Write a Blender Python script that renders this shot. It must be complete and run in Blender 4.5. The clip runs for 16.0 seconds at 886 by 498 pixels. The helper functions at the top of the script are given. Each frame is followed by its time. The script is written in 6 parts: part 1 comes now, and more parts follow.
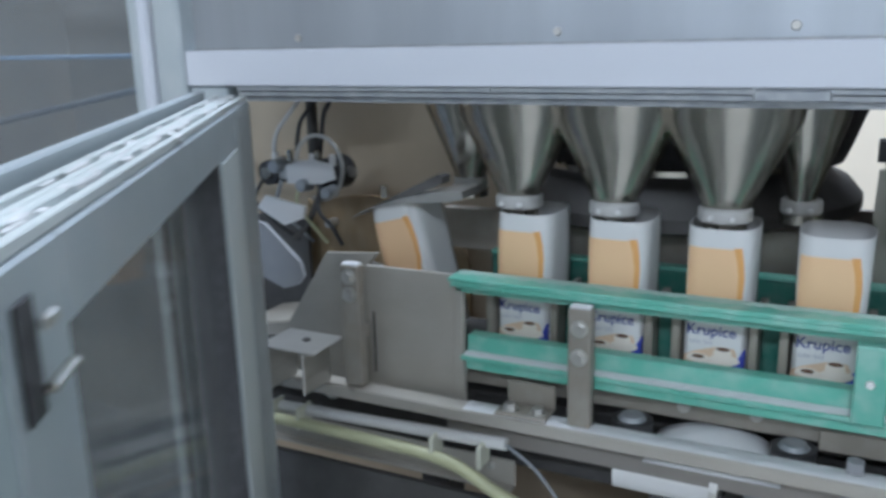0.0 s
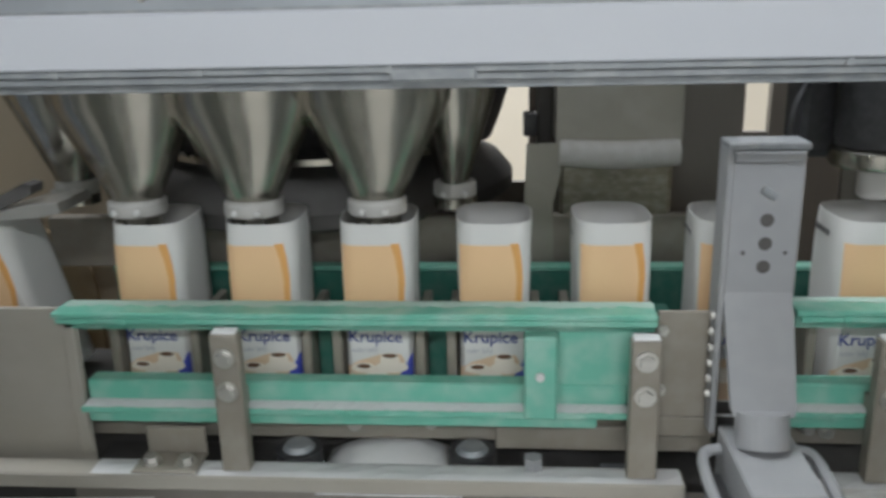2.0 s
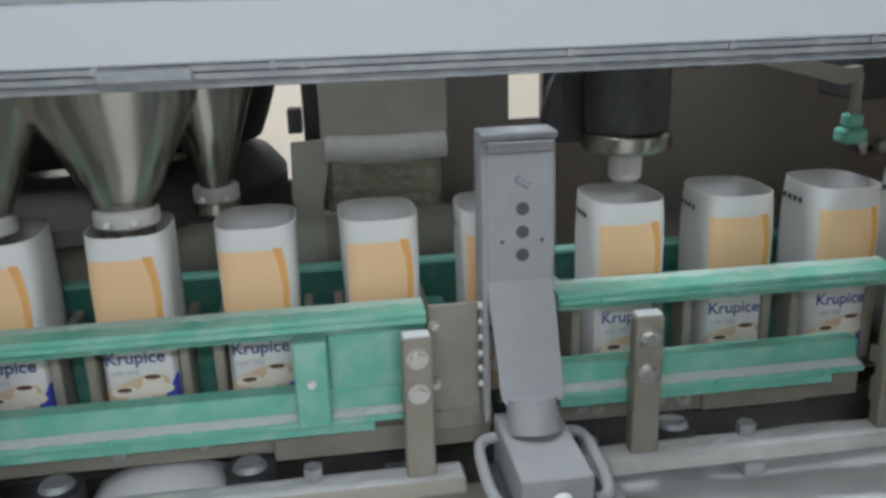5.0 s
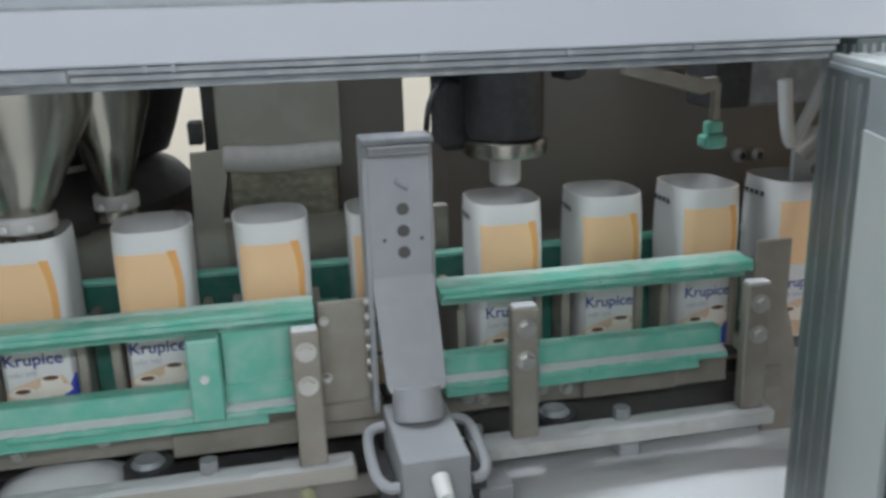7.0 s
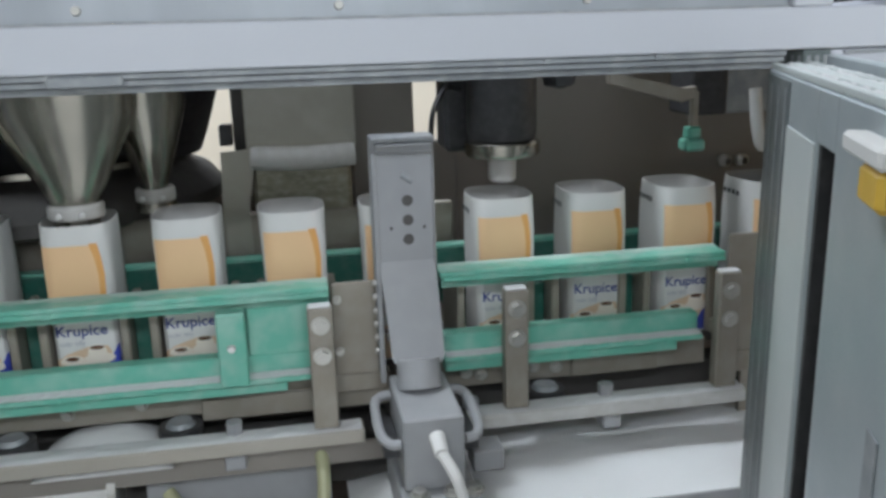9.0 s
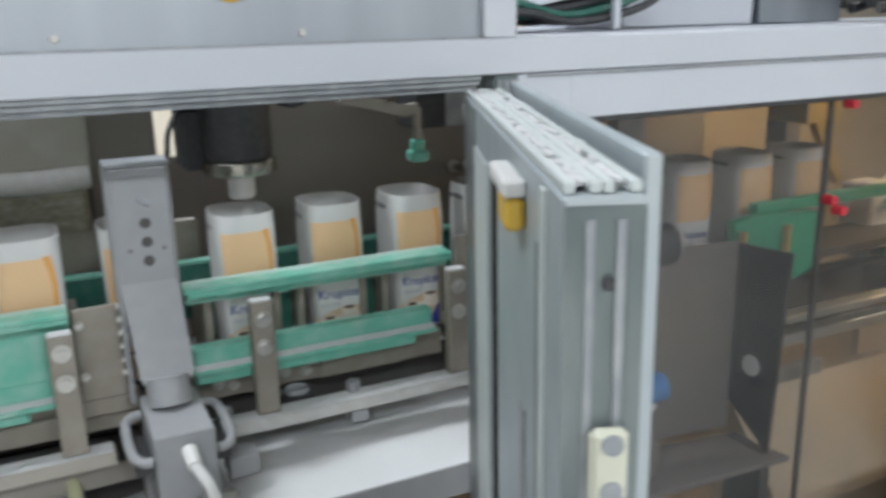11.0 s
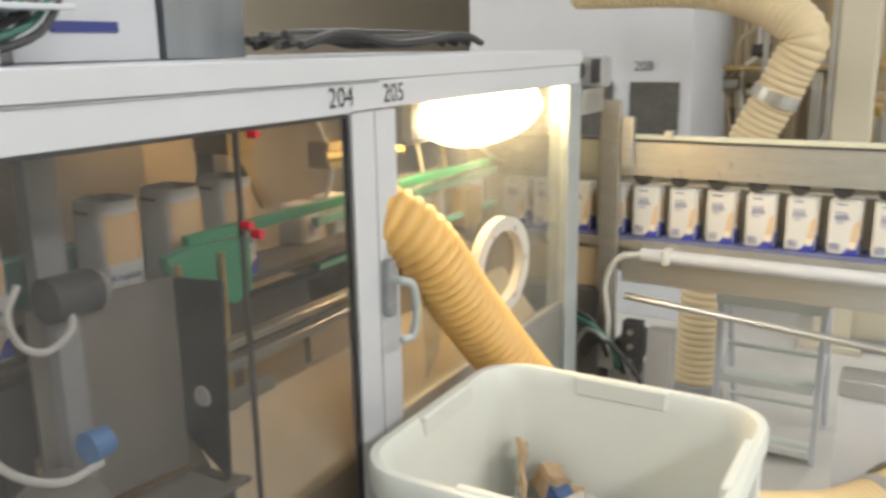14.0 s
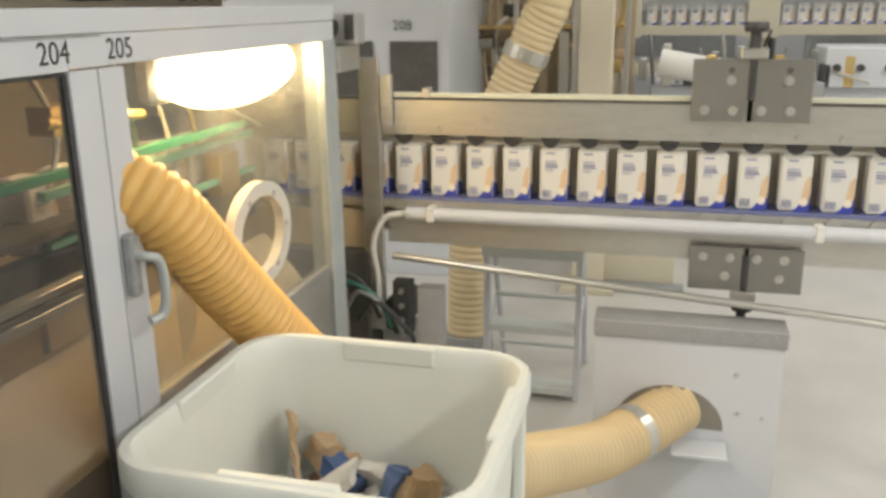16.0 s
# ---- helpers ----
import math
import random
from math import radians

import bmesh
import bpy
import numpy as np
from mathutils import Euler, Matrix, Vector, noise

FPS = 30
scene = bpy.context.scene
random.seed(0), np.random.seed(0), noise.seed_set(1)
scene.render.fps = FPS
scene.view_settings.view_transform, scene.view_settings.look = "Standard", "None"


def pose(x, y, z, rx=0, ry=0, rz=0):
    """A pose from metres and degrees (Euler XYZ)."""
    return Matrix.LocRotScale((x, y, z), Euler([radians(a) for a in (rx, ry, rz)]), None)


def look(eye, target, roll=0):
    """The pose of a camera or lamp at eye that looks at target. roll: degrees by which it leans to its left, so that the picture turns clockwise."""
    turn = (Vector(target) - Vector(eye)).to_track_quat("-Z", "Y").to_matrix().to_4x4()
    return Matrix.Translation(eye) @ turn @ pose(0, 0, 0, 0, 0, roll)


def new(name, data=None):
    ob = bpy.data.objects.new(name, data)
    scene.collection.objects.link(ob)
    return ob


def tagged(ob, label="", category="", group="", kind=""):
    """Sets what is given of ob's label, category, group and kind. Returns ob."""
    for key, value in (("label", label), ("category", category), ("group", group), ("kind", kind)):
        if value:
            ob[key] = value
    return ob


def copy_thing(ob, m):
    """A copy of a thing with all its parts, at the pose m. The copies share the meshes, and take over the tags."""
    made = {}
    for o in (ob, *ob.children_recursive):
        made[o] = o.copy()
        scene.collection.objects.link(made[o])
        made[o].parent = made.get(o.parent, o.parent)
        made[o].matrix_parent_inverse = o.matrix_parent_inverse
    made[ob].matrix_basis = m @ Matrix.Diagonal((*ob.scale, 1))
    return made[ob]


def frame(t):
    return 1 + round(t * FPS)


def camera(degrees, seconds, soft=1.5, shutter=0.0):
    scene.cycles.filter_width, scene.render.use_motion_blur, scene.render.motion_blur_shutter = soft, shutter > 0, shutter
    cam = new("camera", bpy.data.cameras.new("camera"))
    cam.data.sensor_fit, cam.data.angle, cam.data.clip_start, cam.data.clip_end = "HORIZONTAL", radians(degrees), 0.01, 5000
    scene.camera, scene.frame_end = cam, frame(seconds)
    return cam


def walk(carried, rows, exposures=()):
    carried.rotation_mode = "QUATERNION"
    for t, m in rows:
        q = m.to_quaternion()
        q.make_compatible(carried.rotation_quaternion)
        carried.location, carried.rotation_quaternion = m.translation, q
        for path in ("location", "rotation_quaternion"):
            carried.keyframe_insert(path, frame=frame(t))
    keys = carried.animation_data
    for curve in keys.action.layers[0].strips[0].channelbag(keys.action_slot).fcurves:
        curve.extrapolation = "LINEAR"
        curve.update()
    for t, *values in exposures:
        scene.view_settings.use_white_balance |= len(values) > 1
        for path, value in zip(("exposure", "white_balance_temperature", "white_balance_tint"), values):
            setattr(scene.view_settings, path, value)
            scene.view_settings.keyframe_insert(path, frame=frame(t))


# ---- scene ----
cam = camera(55.2, 16.0, soft=3.2, shutter=0.5)
PATH = [
    (0, (0.296, -0.97, 1.498), (-0.588, 0.755, 1.007), -1.5),
    (0.5, (0.292, -0.886, 1.511), (-0.446, 0.896, 0.98), -1.6),
    (1, (0.266, -0.855, 1.497), (-0.154, 1.031, 0.983), -0.3),
    (1.5, (0.277, -0.819, 1.496), (-0.033, 1.079, 0.946), -1.1),
    (2, (0.285, -0.803, 1.493), (0.13, 1.107, 0.921), -1.4),
    (2.5, (0.332, -0.783, 1.5), (0.234, 1.12, 0.893), -2.3),
    (3, (0.328, -0.774, 1.497), (0.359, 1.13, 0.886), -2.6),
    (3.5, (0.332, -0.77, 1.493), (0.472, 1.133, 0.894), -2.3),
    (6, (0.353, -0.784, 1.497), (0.666, 1.095, 0.888), -1.6),
    (6.5, (0.363, -0.799, 1.499), (0.729, 1.073, 0.896), -1.5),
    (7, (0.397, -0.846, 1.48), (0.783, 1.038, 0.933), -1.7),
    (7.5, (0.412, -0.885, 1.474), (0.758, 1.013, 0.946), -1.7),
    (8, (0.407, -0.917, 1.465), (0.716, 0.994, 0.961), -1.5),
    (10.5, (0.398, -1.018, 1.506), (1.032, 0.8, 0.966), -1.5),
    (11, (0.419, -1.04, 1.508), (1.259, 0.699, 0.984), -1.3),
    (11.5, (0.437, -1.063, 1.513), (1.456, 0.581, 1.002), -1.4),
    (12, (0.458, -1.066, 1.514), (1.622, 0.484, 1.018), -1.3),
    (12.5, (0.474, -1.068, 1.511), (1.764, 0.383, 1.03), -1.1),
    (13, (0.479, -1.086, 1.513), (1.918, 0.221, 1.044), -0.7),
    (13.5, (0.493, -1.095, 1.515), (2.065, 0.047, 1.04), -0.8),
    (14, (0.504, -1.097, 1.505), (2.186, -0.121, 1.038), -0.9),
    (14.5, (0.528, -1.099, 1.495), (2.293, -0.289, 1.017), -1.1),
    (15, (0.534, -1.111, 1.492), (2.356, -0.454, 0.996), -0.9),
    (15.5, (0.555, -1.107, 1.484), (2.403, -0.559, 0.948), -0.9),
    (16, (0.576, -1.108, 1.484), (2.435, -0.618, 0.93), -0.7),
]
walk(cam, [(t, look(eye, target, roll)) for t, eye, target, roll in PATH], exposures=[(0, -1.55, 5700, 10), (1.0, -1.62, 6600, 10), (7.0, -1.7, 6250, 10), (11.0, -1.53, 6400, 10), (12.2, -1.38, 6850, 10), (13.2, -1.3, 7100, 10), (16.0, -1.58, 7650, 10)])

# ---------- light of the hall ----------
world = bpy.data.worlds.new("hall_air")
scene.world = world
world.use_nodes = True
world.node_tree.nodes["Background"].inputs[0].default_value = (0.80, 0.86, 0.95, 1)
world.node_tree.nodes["Background"].inputs[1].default_value = 0.35


def area_lamp(name, loc, rot, sx, sy, watts, color):
    d = bpy.data.lights.new(name, "AREA")
    d.shape, d.size, d.size_y, d.energy, d.color = "RECTANGLE", sx, sy, watts, color
    ob = new(name, d)
    ob.matrix_world = pose(*loc, *rot)
    return ob


COOL = (0.88, 0.94, 1.0)
# lamps out of view; the last three brighten the infeed and rear wall
for lx, ly, w in ((-1.2, -4.3, 260), (1.2, -4.3, 260), (3.6, -4.0, 195), (6.5, -1.6, 100), (1.0, 2.0, 110), (5.0, 1.6, 80), (-0.5, 0.3, 170), (-0.5, 4.3, 170), (1.1, 4.3, 170)):
    area_lamp("ceiling_tube_light", (lx, ly, 3.72), (0, 0, 0), 1.5, 0.3, w, COOL)

# ---------- materials ----------
def node_mat(name, color, rough=0.5, metal=0.0, var=0.12, scale=14.0, bump=0.05, bscale=180.0, stretch=(1, 1, 1),
             dust=0.0, dust_color=(0.72, 0.72, 0.70), spec=0.5):
    m = bpy.data.materials.new(name)
    m.use_nodes = True
    nt = m.node_tree
    b = nt.nodes["Principled BSDF"]
    b.inputs["Metallic"].default_value = metal
    b.inputs["Specular IOR Level"].default_value = spec
    tc = nt.nodes.new("ShaderNodeTexCoord")
    mp = nt.nodes.new("ShaderNodeMapping")
    mp.inputs["Scale"].default_value = stretch
    nt.links.new(tc.outputs["Object"], mp.inputs["Vector"])

    def nz(s, d):
        n = nt.nodes.new("ShaderNodeTexNoise")
        n.inputs["Scale"].default_value, n.inputs["Detail"].default_value = s, d
        nt.links.new(mp.outputs["Vector"], n.inputs["Vector"])
        return n
    big, fine = nz(scale, 5), nz(bscale, 3)
    mix = nt.nodes.new("ShaderNodeMix")
    mix.data_type = "RGBA"
    mix.inputs["A"].default_value = (*[c * (1 - var) for c in color], 1)
    mix.inputs["B"].default_value = (*[min(1, c * (1 + var)) for c in color], 1)
    nt.links.new(big.outputs["Fac"], mix.inputs["Factor"])
    out = mix.outputs["Result"]
    if dust > 0:
        ramp = nt.nodes.new("ShaderNodeMapRange")
        ramp.inputs["From Min"].default_value, ramp.inputs["From Max"].default_value = 0.42, 0.75
        ramp.inputs["To Max"].default_value = dust
        sp = nz(scale * 3.1, 6)
        nt.links.new(sp.outputs["Fac"], ramp.inputs["Value"])
        dm = nt.nodes.new("ShaderNodeMix")
        dm.data_type = "RGBA"
        dm.inputs["B"].default_value = (*dust_color, 1)
        nt.links.new(ramp.outputs["Result"], dm.inputs["Factor"])
        nt.links.new(out, dm.inputs["A"])
        out = dm.outputs["Result"]
    nt.links.new(out, b.inputs["Base Color"])
    rr = nt.nodes.new("ShaderNodeMapRange")
    rr.inputs["To Min"].default_value, rr.inputs["To Max"].default_value = max(0.03, rough - 0.1), min(1, rough + 0.12)
    nt.links.new(fine.outputs["Fac"], rr.inputs["Value"])
    nt.links.new(rr.outputs["Result"], b.inputs["Roughness"])
    if bump > 0:
        bp = nt.nodes.new("ShaderNodeBump")
        bp.inputs["Strength"].default_value, bp.inputs["Distance"].default_value = bump, 0.002
        nt.links.new(fine.outputs["Fac"], bp.inputs["Height"])
        nt.links.new(bp.outputs["Normal"], b.inputs["Normal"])
    return m


def glow_mat(name, color, strength):
    m = bpy.data.materials.new(name)
    m.use_nodes = True
    b = m.node_tree.nodes["Principled BSDF"]
    b.inputs["Base Color"].default_value = (*color, 1)
    b.inputs["Emission Color"].default_value = (*color, 1)
    b.inputs["Emission Strength"].default_value = strength
    return m


def pane_mat(name, tint, rough=0.08, clear=0.8):
    m = bpy.data.materials.new(name)
    m.use_nodes = True
    nt = m.node_tree
    out = nt.nodes["Material Output"]
    nt.nodes.remove(nt.nodes["Principled BSDF"])
    tr, gl, df = nt.nodes.new("ShaderNodeBsdfTransparent"), nt.nodes.new("ShaderNodeBsdfGlossy"), nt.nodes.new("ShaderNodeBsdfDiffuse")
    tr.inputs[0].default_value = (*tint, 1)
    gl.inputs["Roughness"].default_value = rough
    df.inputs[0].default_value = (0.55, 0.57, 0.58, 1)
    nzt = nt.nodes.new("ShaderNodeTexNoise")
    nzt.inputs["Scale"].default_value = 6
    nzt.inputs["Detail"].default_value = 6
    mr = nt.nodes.new("ShaderNodeMapRange")
    mr.inputs["From Min"].default_value, mr.inputs["From Max"].default_value = 0.35, 0.75
    mr.inputs["To Min"].default_value, mr.inputs["To Max"].default_value = (1 - clear) * 0.3, (1 - clear) * 1.2
    nt.links.new(nzt.outputs["Fac"], mr.inputs["Value"])
    a, c, e = nt.nodes.new("ShaderNodeMixShader"), nt.nodes.new("ShaderNodeMixShader"), nt.nodes.new("ShaderNodeMixShader")
    tl = nt.nodes.new("ShaderNodeBsdfTranslucent")
    tl.inputs[0].default_value = (0.6, 0.6, 0.6, 1)
    e.inputs[0].default_value = 0.4
    nt.links.new(df.outputs[0], e.inputs[1])
    nt.links.new(tl.outputs[0], e.inputs[2])
    nt.links.new(mr.outputs["Result"], a.inputs[0])
    nt.links.new(tr.outputs[0], a.inputs[1])
    nt.links.new(e.outputs[0], a.inputs[2])
    lw = nt.nodes.new("ShaderNodeLayerWeight")
    lw.inputs["Blend"].default_value = 0.5
    pw, sc = nt.nodes.new("ShaderNodeMath"), nt.nodes.new("ShaderNodeMath")
    pw.operation, sc.operation = "POWER", "MULTIPLY_ADD"
    pw.inputs[1].default_value, sc.inputs[1].default_value, sc.inputs[2].default_value = 4.0, 0.3, 0.02
    nt.links.new(lw.outputs["Facing"], pw.inputs[0])
    nt.links.new(pw.outputs[0], sc.inputs[0])
    nt.links.new(sc.outputs[0], c.inputs[0])
    nt.links.new(a.outputs[0], c.inputs[1])
    nt.links.new(gl.outputs[0], c.inputs[2])
    nt.links.new(c.outputs[0], out.inputs["Surface"])
    return m


M = {}
M["steel"] = node_mat("brushed_steel", (0.56, 0.55, 0.52), 0.36, 0.85, 0.12, 9, 0.04, 260, (1, 1, 6), 0.25)
M["panel"] = node_mat("panel_steel", (0.40, 0.43, 0.47), 0.36, 0.85, 0.24, 3, 0.05, 160, (5, 1, 0.6))
M["mirror"] = node_mat("polished_steel", (0.44, 0.42, 0.37), 0.24, 1.0, 0.3, 9, 0.10, 12)
M["post"] = node_mat("dusty_steel", (0.31, 0.28, 0.235), 0.5, 0.3, 0.14, 14, 0.05, 220, (1, 1, 1), 0.22, (0.5, 0.49, 0.46))
M["sheet"] = node_mat("dull_sheet_steel", (0.44, 0.41, 0.355), 0.45, 0.3, 0.14, 5, 0.05, 200, (1, 1, 2), 0.25, (0.55, 0.54, 0.5))
M["bardust"] = node_mat("sugared_steel", (0.56, 0.55, 0.52), 0.75, 0.0, 0.16, 24, 0.2, 500, (1, 1, 1), 0.4, (0.74, 0.74, 0.73))
M["cloudy"] = node_mat("cloudy_white_plastic", (0.66, 0.63, 0.57), 0.3, 0.0, 0.06, 14, 0.03, 120)
M["slate"] = node_mat("grey_plate_steel", (0.24, 0.235, 0.22), 0.42, 0.45, 0.14, 8, 0.04, 220)
M["rust"] = node_mat("brown_stained_steel", (0.34, 0.24, 0.13), 0.5, 0.2, 0.4, 16, 0.08, 120, (1, 1, 0.5), 0.3, (0.5, 0.42, 0.3))
# aluminium with shade put into its colour, for the right door and upright
M["profile"] = node_mat("shaded_profile", (0.15, 0.18, 0.182), 0.4, 0.3, 0.1, 7, 0.04, 260, (1, 1, 0.4), 0.2)
M["collar"] = node_mat("cloudy_collar_plastic", (0.52, 0.51, 0.48), 0.35, 0.0, 0.12, 20, 0.04, 150)
M["greendust"] = node_mat("sugared_green", (0.42, 0.57, 0.50), 0.85, 0.0, 0.12, 40, 0.3, 700, spec=0.2)
M["leafgreen"] = node_mat("bright_leaf_green", (0.05, 0.36, 0.20), 0.45, 0.0, 0.12, 14, 0.04, 150)
M["alu"] = node_mat("anodised_aluminium", (0.46, 0.51, 0.53), 0.42, 0.35, 0.10, 7, 0.04, 300, (1, 1, 1), 0.2)
M["white"] = node_mat("white_paint", (0.60, 0.62, 0.67), 0.42, 0.0, 0.05, 5, 0.03, 160, (1, 1, 1), 0.12, (0.6, 0.62, 0.66))
M["trim"] = node_mat("grey_trim", (0.31, 0.33, 0.35), 0.45, 0.3, 0.15, 18, 0.05, 220, (1, 1, 1), 0.3)
M["green"] = node_mat("green_plastic", (0.15, 0.47, 0.355), 0.4, 0.0, 0.1, 9, 0.04, 150, (1, 1, 1), 0.5, (0.50, 0.64, 0.57))
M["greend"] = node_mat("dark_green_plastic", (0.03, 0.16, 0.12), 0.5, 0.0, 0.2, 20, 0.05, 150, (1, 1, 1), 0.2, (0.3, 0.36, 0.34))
M["dust"] = node_mat("sugar_dust", (0.70, 0.70, 0.70), 0.95, 0.0, 0.07, 60, 0.35, 900, spec=0.2)
M["sugar"] = node_mat("sugar_heap", (0.84, 0.84, 0.84), 0.95, 0.0, 0.06, 12, 0.5, 700, spec=0.25)
M["card"] = node_mat("white_card", (0.72, 0.71, 0.69), 0.6, 0.0, 0.03, 12, 0.03, 200)
M["cardin"] = node_mat("card_inside", (0.52, 0.51, 0.49), 0.8, 0.0, 0.05, 12, 0.04, 200)
M["kraft"] = node_mat("brown_card", (0.45, 0.32, 0.2), 0.8, 0.0, 0.15, 20, 0.06, 200)
M["orange"] = node_mat("apricot_print", (0.86, 0.57, 0.32), 0.55, 0.0, 0.03, 20, 0.0)
M["orange2"] = node_mat("amber_print", (0.78, 0.40, 0.13), 0.55, 0.0, 0.03, 20, 0.0)
M["navy"] = node_mat("navy_print", (0.045, 0.06, 0.24), 0.5, 0.0, 0.03, 20, 0.0)
M["blue"] = node_mat("blue_print", (0.05, 0.07, 0.42), 0.5, 0.0, 0.04, 20, 0.0)
M["tan"] = node_mat("tan_print", (0.72, 0.53, 0.36), 0.55, 0.0, 0.15, 120, 0.0)
M["cup"] = node_mat("cream_print", (0.84, 0.76, 0.66), 0.55, 0.0, 0.05, 80, 0.0)
M["coffee"] = node_mat("coffee_print", (0.13, 0.06, 0.03), 0.5, 0.0, 0.1, 80, 0.0)
M["greyprint"] = node_mat("grey_print", (0.45, 0.45, 0.5), 0.55, 0.0, 0.03, 20, 0.0)
M["black"] = node_mat("black_rubber", (0.040, 0.040, 0.043), 0.5, 0.0, 0.25, 30, 0.05, 200, (1, 1, 1), 0.12, (0.25, 0.25, 0.25))
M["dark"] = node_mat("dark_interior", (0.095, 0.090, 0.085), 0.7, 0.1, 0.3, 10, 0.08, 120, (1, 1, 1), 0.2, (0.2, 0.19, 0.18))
M["backplate"] = node_mat("brown_grey_plate", (0.27, 0.245, 0.222), 0.45, 0.3, 0.16, 6, 0.04, 150)
# beige includes the warm light inside the machines
M["beige"] = node_mat("beige_plate", (0.55, 0.45, 0.32), 0.45, 0.2, 0.16, 8, 0.05, 150)
M["cream"] = node_mat("cream_paint", (0.60, 0.55, 0.44), 0.6, 0.0, 0.05, 4, 0.03, 100)
M["grey"] = node_mat("grey_machine_paint", (0.34, 0.345, 0.355), 0.5, 0.0, 0.06, 12, 0.04, 260, (1, 1, 1), 0.16, (0.5, 0.5, 0.5))
M["hose"] = node_mat("yellow_hose_plastic", (0.80, 0.49, 0.17), 0.42, 0.0, 0.08, 10, 0.04, 120)
M["hosew"] = node_mat("pale_hose_plastic", (0.68, 0.55, 0.35), 0.5, 0.0, 0.08, 10, 0.04, 120)
M["tub"] = node_mat("white_tub_plastic", (0.68, 0.70, 0.665), 0.42, 0.0, 0.05, 7, 0.05, 60, (1, 1, 1), 0.1, (0.62, 0.62, 0.58))
M["floor"] = node_mat("pale_floor_coating", (0.55, 0.54, 0.52), 0.4, 0.0, 0.08, 1.6, 0.04, 60, (1, 1, 1), 0.25, (0.74, 0.73, 0.71))
M["wall"] = node_mat("hall_wall_paint", (0.74, 0.725, 0.69), 0.7, 0.0, 0.05, 1.2, 0.03, 50)
M["creamwall"] = node_mat("cream_wall_paint", (0.78, 0.70, 0.58), 0.7, 0.0, 0.05, 1.2, 0.03, 50)
M["yellow"] = node_mat("yellow_plastic", (0.72, 0.46, 0.07), 0.45, 0.0, 0.1, 30, 0.03)
M["ivory"] = node_mat("ivory_plastic", (0.66, 0.66, 0.54), 0.45, 0.0, 0.06, 30, 0.03)
M["ivoryp"] = node_mat("pale_aluminium", (0.60, 0.64, 0.63), 0.45, 0.1, 0.07, 6, 0.04, 240, (1, 1, 1), 0.2)
M["red"] = node_mat("red_plastic", (0.55, 0.03, 0.05), 0.45, 0.0, 0.1, 30, 0.03)
M["bluep"] = node_mat("pale_blue_plastic", (0.12, 0.3, 0.62), 0.4, 0.0, 0.1, 30, 0.03)
M["tube"] = node_mat("cloudy_green_tube", (0.52, 0.52, 0.32), 0.35, 0.0, 0.1, 20, 0.03)
M["brass"] = node_mat("warm_brass", (0.62, 0.45, 0.2), 0.35, 0.8, 0.1, 20, 0.03)
M["hoodc"] = node_mat("khaki_grey_paint", (0.36, 0.345, 0.29), 0.5, 0.1, 0.12, 9, 0.05, 200, (1, 1, 1), 0.25, (0.55, 0.54, 0.5))
M["dirty"] = node_mat("dirty_steel", (0.22, 0.205, 0.15), 0.5, 0.3, 0.4, 22, 0.1, 150, (1, 1, 2), 0.5, (0.5, 0.48, 0.42))
M["inkblue"] = node_mat("dull_blue_print", (0.06, 0.11, 0.24), 0.6, 0.0, 0.2, 30, 0.0)
# blue of the belt is painted reflection; also used for carton print
M["belt"] = node_mat("bluish_belt", (0.16, 0.18, 0.36), 0.5, 0.0, 0.15, 12, 0.04)
M["glass"] = pane_mat("acrylic_pane", (0.86, 0.87, 0.86), 0.06, 0.86)
# pale dust share doubles as the milky reflection on this pane
M["smoke"] = pane_mat("dusty_veiled_smoked_pane", (0.77, 0.76, 0.76), 0.05, 0.905)
# dust made denser than real to give the lamp's halo and haze
M["hazepane"] = pane_mat("dust_and_glare_haze_pane", (0.86, 0.86, 0.84), 0.06, 0.78)
# blue tint puts the reflection into the pane's colour
M["bluepane"] = pane_mat("bluish_pane", (0.60, 0.67, 0.76), 0.06, 0.82)
M["lampglow"] = glow_mat("lamp_lens", (1.0, 0.80, 0.46), 60)
M["tubeglow"] = glow_mat("tube_diffuser", (0.9, 0.95, 1.0), 4)
M["led"] = glow_mat("sensor_led", (1.0, 0.5, 0.15), 12)

# ---------- mesh helpers ----------
ROOT = {}


def thing(name, label, category, base=(0, 0, 0), group="", kind=""):
    ob = new(name)
    ob.empty_display_size = 0.02
    ob.location = base
    ROOT[ob.name] = Vector(base)
    return tagged(ob, label, category, group, kind)


def origin(ob):
    v = Vector((0, 0, 0))
    while ob is not None:
        v = v + ob.location
        ob = ob.parent
    return v


def part(name, bm, material, parent=None, label="", local=False, smooth=False):
    """Links a bmesh as one mesh object; coordinates are the world's unless local."""
    me = bpy.data.meshes.new(name)
    if parent is not None and not local:
        bmesh.ops.translate(bm, verts=bm.verts, vec=-origin(parent))
    bmesh.ops.recalc_face_normals(bm, faces=bm.faces)
    if smooth:
        for f in bm.faces:
            f.smooth = True
    bm.to_mesh(me)
    bm.free()
    if smooth:
        me.set_sharp_from_angle(angle=radians(38))
    me.materials.append(material)
    ob = new(name, me)
    ob.parent = parent
    if label:
        ob["label"] = label
    return ob


